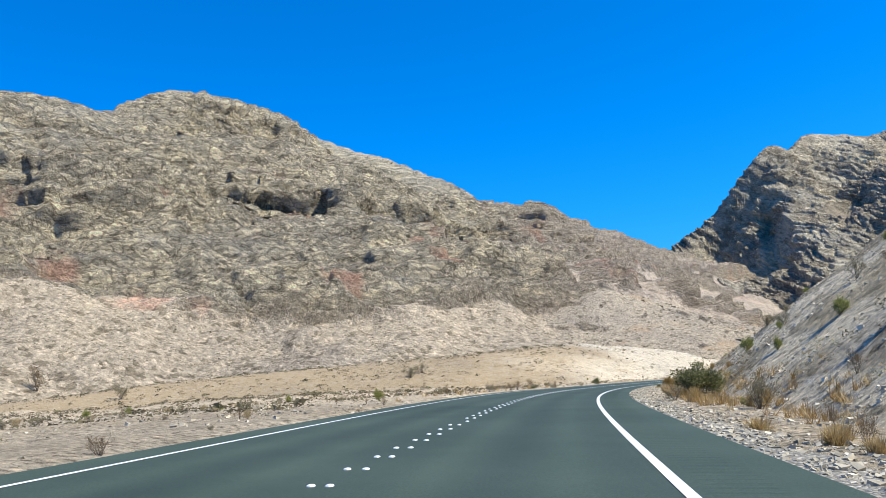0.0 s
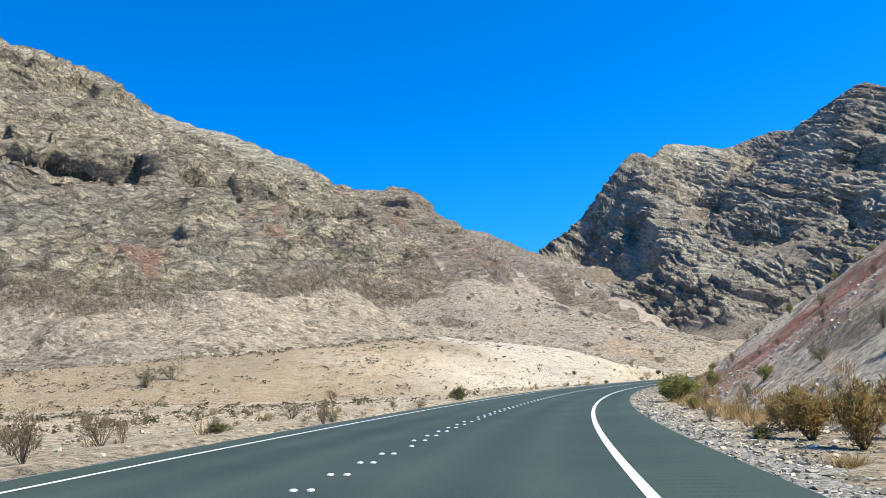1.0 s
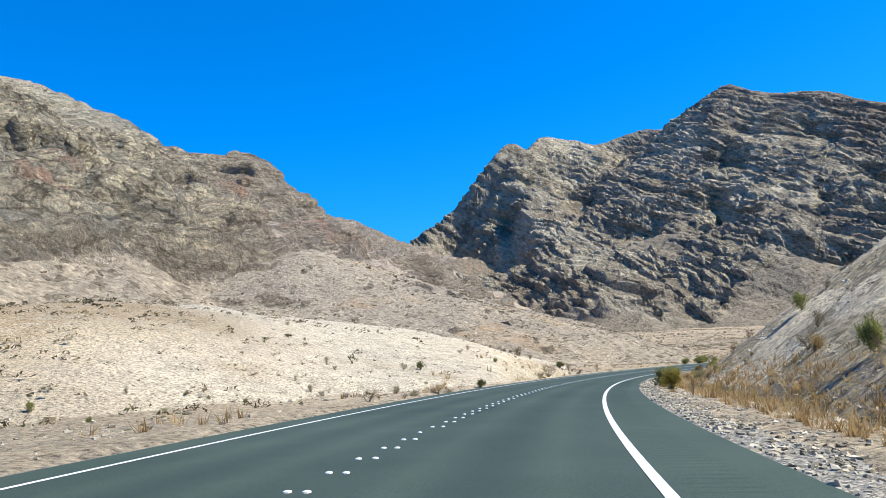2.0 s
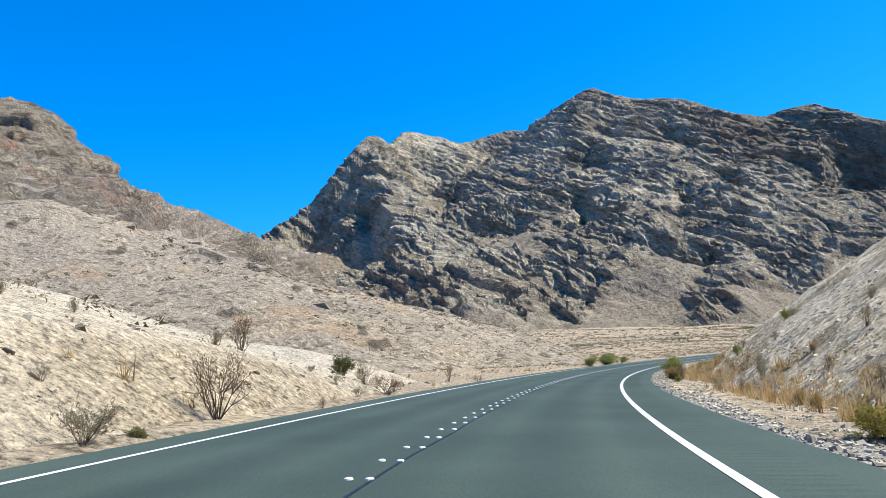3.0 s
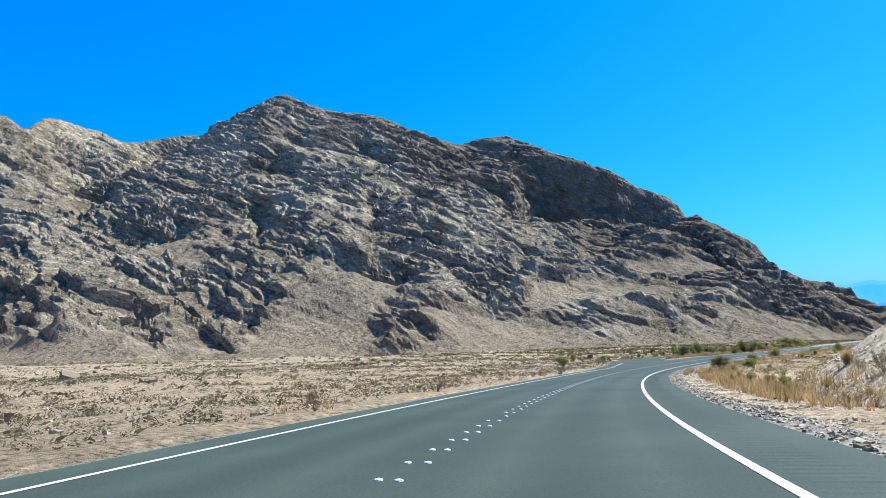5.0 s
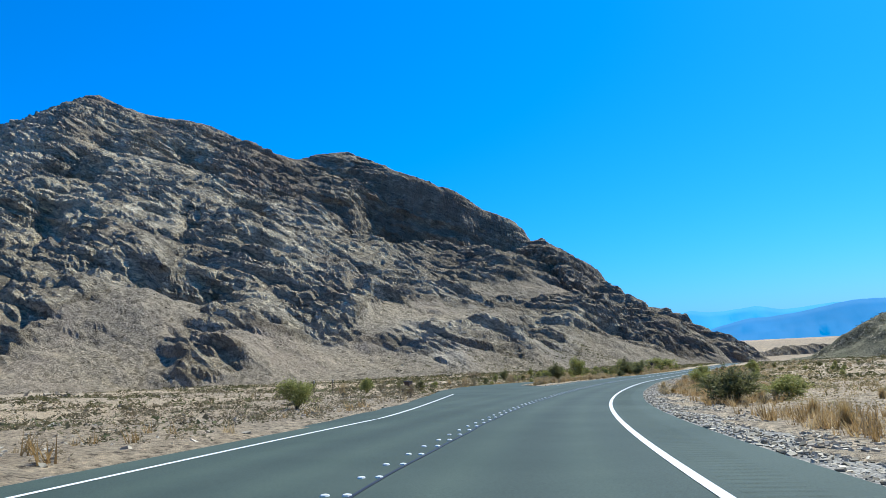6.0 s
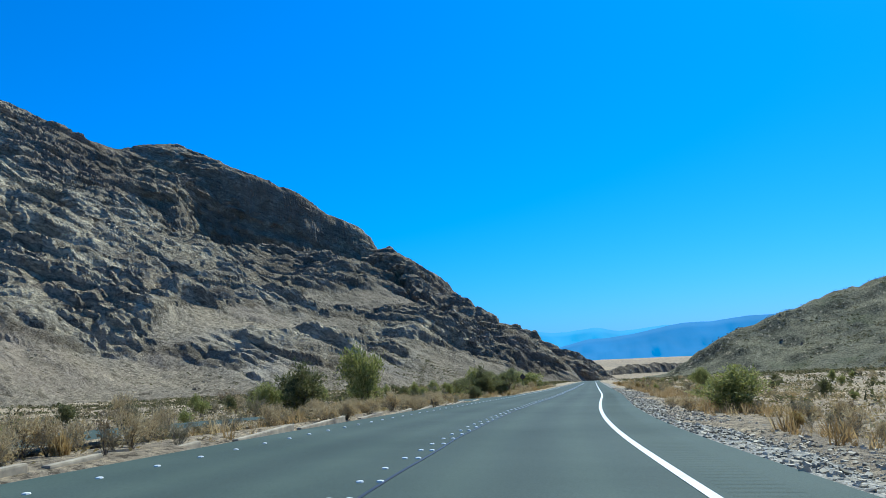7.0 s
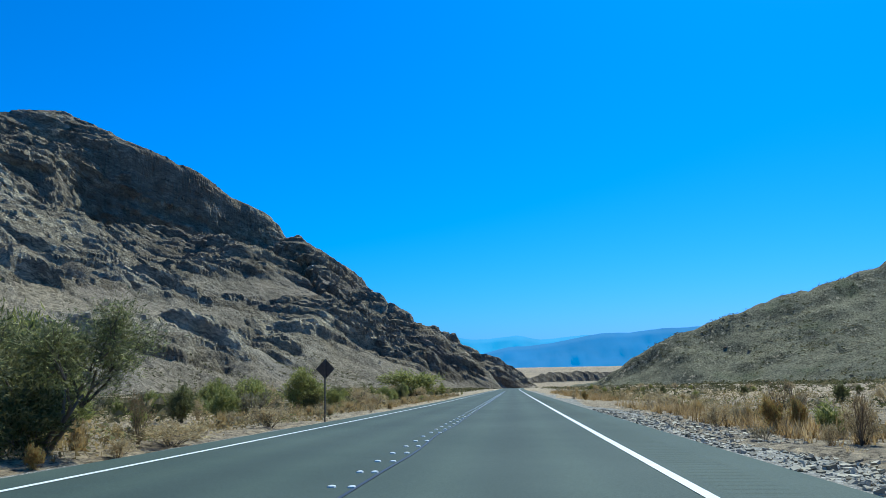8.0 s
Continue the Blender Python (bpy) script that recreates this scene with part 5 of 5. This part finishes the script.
plant("OO", [(210.3, 178.7, 0.75, 1.7), (211.0, 179.6, 0.85, 1.6), (185.1, 179.4, 1.35, 1.4)])


def verge(seed, count, s0, s1, d0, d1, kinds, low, high):
    """Clumps strung along a verge."""
    r = random.Random(seed)
    for _ in range(count):
        p = on_road(r.uniform(s0, s1), r.uniform(d0, d1))
        plant(r.choice(kinds), [(float(p[0]), float(p[1]), r.uniform(low, high), r.uniform(0.8, 1.3))] * 1)


verge(41, 120, 84, 300, 4.1, 6.4, "SSSSYYDDG", 0.16, 0.42)
verge(47, 40, 84, 300, 5.0, 8.5, "YYDDG", 0.3, 0.6)
verge(42, 70, 300, 450, 4.4, 8.5, "SSSSYYYGD", 0.18, 0.42)
verge(43, 70, 341, 450, -3.5, -7.5, "SSSSSYYGD", 0.18, 0.42)
verge(50, 70, 342.5, 374, -3.4, -4.6, "YYYYSSSD", 0.20, 0.36)
verge(51, 40, 376, 440, -3.5, -6.0, "YYSSSG", 0.24, 0.40)
verge(52, 30, 340, 440, 5.0, 8.0, "YYSSD", 0.24, 0.40)
verge(54, 40, 140, 235, -4.0, -16, "YYYDDG", 0.16, 0.36)
verge(55, 44, 84, 150, 6.5, 15, "YYDDG", 0.2, 0.5)
verge(56, 26, 150, 290, 6.5, 13, "YYD", 0.2, 0.4)
verge(57, 44, 88, 135, -4.2, -20, "YYDDG", 0.18, 0.5)
verge(44, 30, 84, 310, -3.4, -5.5, "YDDS", 0.10, 0.22)
verge(45, 70, 376, 470, -5.5, -17, "GGGOOYT", 0.5, 1.15)
verge(63, 36, 336, 376, -6, -14, "GGOYT", 0.3, 0.8)
verge(65, 80, 383, 420, -4.6, -13, "GGGOOTY", 0.45, 1.05)
verge(67, 60, 90, 138, -4.2, -22, "YYDTT", 0.14, 0.36)
verge(64, 40, 380, 470, 6.5, 20, "GOYTT", 0.3, 0.7)
verge(46, 24, 320, 470, 7, 18, "GGOT", 0.3, 0.58)
verge(60, 46, 343, 372, -3.0, -4.6, "TTTTY", 0.28, 0.46)
verge(61, 50, 300, 440, 3.7, 6.5, "TTTRY", 0.2, 0.36)
verge(62, 30, 376, 440, -3.1, -5.5, "TTTRS", 0.2, 0.34)

for kind in MODELS:
    for ob in MODELS[kind]:
        for o in (*ob.children_recursive, ob):
            bpy.data.objects.remove(o)


# ---- small growth and loose stones ----
def scatter(n, seed, box, wanted):
    """Random places in a box of the plan, thinned by wanted(x, y, d, s) between 0 and 1."""
    r = np.random.RandomState(seed)
    x, y = r.uniform(box[0], box[1], n), r.uniform(box[2], box[3], n)
    fi, d = nearest(x, y, COARSE)
    keep = (r.rand(n) < wanted(x, y, d, fi * 4.0)) & ~paved(d, fi * 4.0, 0.15) & ((d > RIGHT_EDGE + 0.15) | (d < LEFT_EDGE - 0.25))
    return x[keep], y[keep], d[keep], r


def beside(n, seed, s0, s1, d0, d1, wanted):
    """Random places along the road between two distances from its centre."""
    r = np.random.RandomState(seed)
    s, d = r.uniform(s0, s1, n), r.uniform(d0, d1, n)
    p = on_road(s, d)
    x, y = p[:, 0], p[:, 1]
    keep = (r.rand(n) < wanted(x, y, d, s)) & ~paved(d, s, 0.15)
    return x[keep], y[keep], d[keep], r


def spread(name, x, y, size, model_v, model_f, r, material, label, category, sink=0.2, flat=(0.6, 1.0), z=None):
    """Many copies of a few small models joined into one mesh."""
    n = len(x)
    z = land(x, y) if z is None else z
    pick = r.randint(0, len(model_v), n)
    vs, fs, tone, count = [], [], [], 0
    for k in range(len(model_v)):
        sel = np.where(pick == k)[0]
        mv, mf = model_v[k], model_f[k]
        a = r.uniform(0, 6.283, len(sel))
        sc = size[sel][:, None] * np.c_[r.uniform(0.8, 1.2, len(sel)), r.uniform(0.8, 1.2, len(sel)), r.uniform(*flat, len(sel))]
        lx = mv[None, :, 0] * sc[:, :1]
        ly = mv[None, :, 1] * sc[:, 1:2]
        lz = mv[None, :, 2] * sc[:, 2:]
        c, s_ = np.cos(a)[:, None], np.sin(a)[:, None]
        vs.append(np.stack([x[sel][:, None] + lx * c - ly * s_, y[sel][:, None] + lx * s_ + ly * c, z[sel][:, None] + lz - sink * sc[:, 2:]], -1).reshape(-1, 3))
        fs.append((mf[None] + (np.arange(len(sel)) * len(mv))[:, None, None] + count).reshape(-1, mf.shape[1]))
        tone.append(np.repeat(r.rand(len(sel)), len(mv)))
        count += len(sel) * len(mv)
    ob = mesh_object(name, np.concatenate(vs), np.concatenate(fs), material, {"tone": np.concatenate(tone)}, label, category, "stuff", sharp=True)
    return ob


def stone_models(r, n):
    """Angular stones: cubes with every corner moved."""
    v = np.array([(x, y, z) for z in (-1, 1) for y in (-1, 1) for x in (-1, 1)]) * 0.7
    f = np.array([(0, 2, 3, 1), (4, 5, 7, 6), (0, 1, 5, 4), (2, 6, 7, 3), (0, 4, 6, 2), (1, 3, 7, 5)])
    out = []
    for _ in range(n):
        w = v * r.uniform(0.75, 1.2, (1, 3)) * r.uniform(0.55, 1.15, (8, 1)) + r.uniform(-0.15, 0.15, (8, 3))
        a, b = r.uniform(-0.6, 0.6, 2)
        w = w @ np.array([(1, 0, 0), (0, math.cos(a), -math.sin(a)), (0, math.sin(a), math.cos(a))]) @ np.array([(math.cos(b), 0, math.sin(b)), (0, 1, 0), (-math.sin(b), 0, math.cos(b))])
        out.append(w)
    return out, [f] * n


def clump_models(r, n, leaves, leaf):
    """Low bushes: clouds of small leaves in a half round."""
    vs, fs = [], []
    for _ in range(n):
        a, h, q = r.uniform(0, 6.283, leaves), r.uniform(0.0, 1.0, leaves), r.uniform(0.45, 1.0, leaves) ** 0.6
        flat = np.sqrt(1 - h ** 2) * q * (1 + 0.25 * np.sin(3 * a + r.uniform(0, 6)))
        c = np.c_[np.cos(a) * flat, np.sin(a) * flat, h * q]
        v = c[:, None] + r.uniform(-1.7 * leaf, 1.7 * leaf, (leaves, 3, 3))
        vs.append(v.reshape(-1, 3))
        fs.append(np.arange(leaves * 3).reshape(-1, 3))
    return vs, fs


def blade_models(r, n, blades):
    """Tufts of grass: thin blades that spread from one root."""
    vs, fs = [], []
    for _ in range(n):
        a, lean = r.uniform(0, 6.283, blades), r.uniform(0.05, 0.9, blades)
        tip = np.c_[np.cos(a) * lean, np.sin(a) * lean, r.uniform(0.5, 1.1, blades)]
        root = r.normal(0, 0.16, (blades, 3)) * (1, 1, 0)
        side = np.c_[-np.sin(a), np.cos(a), a * 0] * r.uniform(0.025, 0.05, (blades, 1))
        vs.append(np.stack([root - side, root + side, root + tip], 1).reshape(-1, 3))
        fs.append(np.arange(blades * 3).reshape(-1, 3))
    return vs, fs


def toned(name, stops, leaf=False):
    m, n, l, bs = shader(name)
    at = n.new("ShaderNodeAttribute")
    at.attribute_name = "tone"
    c = ramp(n, l, at.outputs["Fac"], stops)
    t = noise_node(n, l, 9.0)
    l.new(mixed(n, l, c, ramp(n, l, t.outputs[0], [(0.3, (0.7,) * 3), (0.7, (1.2,) * 3)]), 1.0, "MULTIPLY"), bs.inputs["Base Color"])
    bs.inputs["Roughness"].default_value = 0.9
    bs.inputs["Specular IOR Level"].default_value = 0.15
    if leaf:
        see_through(n, l, bs)
    return m


STONE_CUT = toned("cut_stone", [(0.0, (0.34, 0.28, 0.20)), (0.4, (0.60, 0.51, 0.37)), (1.0, (0.78, 0.68, 0.51))])
STONE = toned("loose_stone", [(0.0, (0.15, 0.13, 0.09)), (0.4, (0.40, 0.345, 0.255)), (0.75, (0.54, 0.465, 0.345)), (1.0, (0.68, 0.59, 0.44))])
BOULDER = toned("boulder_rock", [(0.0, (0.15, 0.125, 0.09)), (0.5, (0.29, 0.235, 0.16)), (1.0, (0.46, 0.385, 0.27))])
BRUSH = toned("low_brush", [(0.0, (0.10, 0.09, 0.05)), (0.35, (0.17, 0.14, 0.085)), (0.7, (0.27, 0.21, 0.13)), (1.0, (0.14, 0.15, 0.07))], True)
BRUSH_G = toned("green_brush", [(0.0, (0.07, 0.07, 0.03)), (0.5, (0.13, 0.125, 0.055)), (0.8, (0.20, 0.17, 0.085)), (1.0, (0.30, 0.24, 0.13))], True)
SCRUB = toned("dry_scrub", [(0.0, (0.14, 0.115, 0.055)), (0.3, (0.30, 0.225, 0.10)), (0.65, (0.44, 0.32, 0.15)), (0.84, (0.52, 0.41, 0.23)), (1.0, (0.20, 0.22, 0.07))], True)
STRAW = toned("low_straw", [(0.0, (0.26, 0.165, 0.065)), (0.5, (0.48, 0.32, 0.14)), (1.0, (0.58, 0.44, 0.24))], True)

rs_ = np.random.RandomState(21)
SV, SF = stone_models(rs_, 6)
CV, CF = clump_models(rs_, 6, 44, 0.07)
MV, MF = clump_models(rs_, 6, 22, 0.11)
TV, TF = blade_models(rs_, 5, 16)

FV, FF = clump_models(rs_, 6, 12, 0.20)


def banks(x, y, d, s):
    """The bare slopes beside the road: the cut on the right, the pale hill on the left."""
    return (d > 0) & (s < 300) & (d < 45), (d < 0) & (s > 110) & (s < 215) & (d > -30) & (x > 16)


# gravel on the verges
x, y, d, r = beside(60000, 31, 82, 395, RIGHT_EDGE + 0.02, RIGHT_EDGE + 1.5, lambda x, y, d, s: 1 - 0.85 * smooth(RIGHT_EDGE + 0.5, RIGHT_EDGE + 1.3, d))
fi, _ = nearest(x, y, COARSE)
k = np.clip((d - RIGHT_EDGE) / 1.0, 0, 1)
shoulder = np.maximum(on_road(fi * 4.0, d)[:, 2] - 0.004 - 0.10 * k ** 1.5, land(x, y))
spread("gravel", x, y, 0.014 + 0.034 * r.rand(len(x)) ** 2, SV, SF, r, STONE, "loose grey gravel along the road verge", "gravel", 0.1, z=shoulder)
# stones on the slopes beside the road, thickest on the cut
x, y, d, r = beside(42000, 32, 82, 290, 4.2, 14, lambda x, y, d, s: (1 - smooth(6, 14, d)) * smooth(-0.6, 0.3, fbm(x, y, 6, 3)))
spread("stones", x, y, 0.018 + 0.06 * r.rand(len(x)) ** 3, SV, SF, r, STONE_CUT, "pale broken stones lying on the cut slope", "stones", 0.15)
x, y, d, r = beside(20000, 37, 84, 330, -3.2, -26, lambda x, y, d, s: (1 - smooth(4, 26, -d)) * smooth(-0.5, 0.4, fbm(x, y, 7, 3)))
spread("stones", x, y, 0.025 + 0.08 * r.rand(len(x)) ** 3, SV, SF, r, STONE, "pale stones scattered over the flat ground", "stones", 0.15)
# boulders and rubble on the mountains
x, y, d, r = scatter(110000, 33, (-150, 680, 110, 560), lambda x, y, d, s: 0.3 * smooth(14, 50, np.abs(d)) * smooth(-0.3, 0.6, fbm(x, y, 45, 3)))
spread("boulders", x, y, 0.22 + 0.65 * r.rand(len(x)) ** 6, SV, SF, r, BOULDER, "brown boulders and rubble on the mountain slopes", "boulders", 0.2)


# low brush over the plain and the lower slopes, thinner on the pale hill and the cut slope
def brushy(x, y, d, s):
    right, left = banks(x, y, d, s)
    return smooth(4.0, 8, np.abs(d)) * smooth(-0.55, 0.35, fbm(x + 30, y, 26, 3)) * np.where(right, 0.2, 1.0) * np.where(left, 0.5, 1.0)


x, y, d, r = scatter(44000, 34, (-40, 330, 0, 230), lambda x, y, d, s: 0.5 * brushy(x, y, d, s) * (1 - smooth(14, 26, np.abs(d))))
spread("low_brush", x, y, r.uniform(0.09, 0.28, len(x)), MV, MF, r, BRUSH, "low dry brush dotted over the desert floor", "brush", 0.05, (0.5, 0.9))
x, y, d, r = scatter(150000, 38, (-130, 420, 30, 330), lambda x, y, d, s: 0.42 * brushy(x, y, d, s) * smooth(12, 26, np.abs(d)))
spread("low_brush", x, y, r.uniform(0.16, 0.52, len(x)), FV, FF, r, BRUSH, "tiny dry shrubs dotted over plain and slopes", "brush", 0.05, (0.5, 0.9))
x, y, d, r = scatter(16000, 53, (-75, 42, 20, 150), lambda x, y, d, s: 0.8 * (d < 0) * smooth(4.5, 8, -d) * smooth(-0.5, 0.2, fbm(x, y, 9, 3)) * (1 - 0.85 * smooth(14, 26, x)))
spread("low_brush", x, y, r.uniform(0.14, 0.42, len(x)), FV, FF, r, BRUSH, "brown and olive brush on the stony rise", "brush", 0.05, (0.5, 0.9))
x, y, d, r = scatter(30000, 58, (60, 200, 140, 240), lambda x, y, d, s: 0.55 * (d < 0) * smooth(4.5, 9, -d) * smooth(205, 225, s) * smooth(-0.6, 0.1, fbm(x, y, 8, 3)))
spread("low_brush", x, y, r.uniform(0.12, 0.36, len(x)), FV, FF, r, BRUSH, "brown brush dotted over the plain below the mountain", "brush", 0.05, (0.5, 0.9))
# greener brush where the valley opens, and on the olive hillside
x, y, d, r = scatter(75000, 35, (150, 560, 40, 215), lambda x, y, d, s: 0.5 * smooth(5.6, 9, np.abs(d)) * smooth(300, 330, s) * smooth(-0.4, 0.4, fbm(x, y + 60, 18, 3)))
spread("green_brush", x, y, r.uniform(0.16, 0.55, len(x)) * (1 + 0.8 * smooth(18, 40, d)), FV, FF, r, BRUSH_G, "olive green brush on the open valley floor", "brush", 0.05, (0.55, 1.0))
x, y, d, r = scatter(34000, 66, (215, 430, 178, 290), lambda x, y, d, s: 0.6 * (d < 0) * smooth(5, 9, -d) * (1 - smooth(60, 105, -d)) * smooth(-0.5, 0.2, fbm(x, y, 22, 3)))
spread("green_brush", x, y, r.uniform(0.25, 0.75, len(x)), FV, FF, r, BRUSH_G, "olive green brush on the mountain's foot", "brush", 0.05, (0.6, 1.1))
# thick belts of tan and olive scrub along the straight, thinner ones beside the bend
x, y, d, r = beside(5200, 39, 341.5, 440, -3.3, -13, lambda x, y, d, s: (1 - smooth(6, 13, -d)) * smooth(-0.6, 0.0, fbm(x, y, 5, 3)))
spread("scrub", x, y, r.uniform(0.12, 0.36, len(x)), CV, CF, r, SCRUB, "thick tan and olive scrub behind the kerb", "brush", 0.05, (0.6, 1.1))
x, y, d, r = beside(5600, 40, 300, 450, 5.0, 17, lambda x, y, d, s: (1 - smooth(7, 17, d)) * smooth(-0.6, 0.0, fbm(x, y, 5, 3)))
spread("scrub", x, y, r.uniform(0.12, 0.38, len(x)), CV, CF, r, SCRUB, "thick tan and olive scrub along the verge", "brush", 0.05, (0.6, 1.1))
x, y, d, r = beside(2600, 48, 84, 300, 4.6, 7.8, lambda x, y, d, s: smooth(-0.4, 0.2, fbm(x, y, 6, 3)) * (1 - smooth(5.6, 7.5, d)))
spread("scrub", x, y, r.uniform(0.10, 0.30, len(x)), CV, CF, r, SCRUB, "dry scrub at the foot of the cut", "brush", 0.05, (0.6, 1.1))
x, y, d, r = beside(6000, 59, 255, 345, -3.6, -20, lambda x, y, d, s: 0.8 * smooth(255, 275, s) * (1 - 0.6 * smooth(8, 20, -d)) * smooth(-0.5, 0.1, fbm(x, y, 6, 3)))
spread("low_brush", x, y, r.uniform(0.09, 0.30, len(x)), MV, MF, r, BRUSH, "low brown brush before the pull-out", "brush", 0.05, (0.5, 1.0))
# dry grass along the verges
x, y, d, r = beside(13000, 36, 82, 440, 4.0, 6.4, lambda x, y, d, s: smooth(-0.45, 0.1, fbm(x, y, 7, 3)) * (1 - smooth(5.2, 6.4, d)))
spread("dry_grass", x, y, r.uniform(0.08, 0.28, len(x)), TV, TF, r, STRAW, "short dry straw grass along the road verge", "grass", 0.05, (0.8, 1.3))
x, y, d, r = beside(5000, 49, 100, 440, -3.2, -6, lambda x, y, d, s: (0.12 + 0.88 * smooth(341, 345, s)) * smooth(-0.4, 0.2, fbm(x, y, 7, 3)))
spread("dry_grass", x, y, r.uniform(0.08, 0.30, len(x)), TV, TF, r, STRAW, "straw grass between the scrub and the asphalt", "grass", 0.05, (0.8, 1.3))
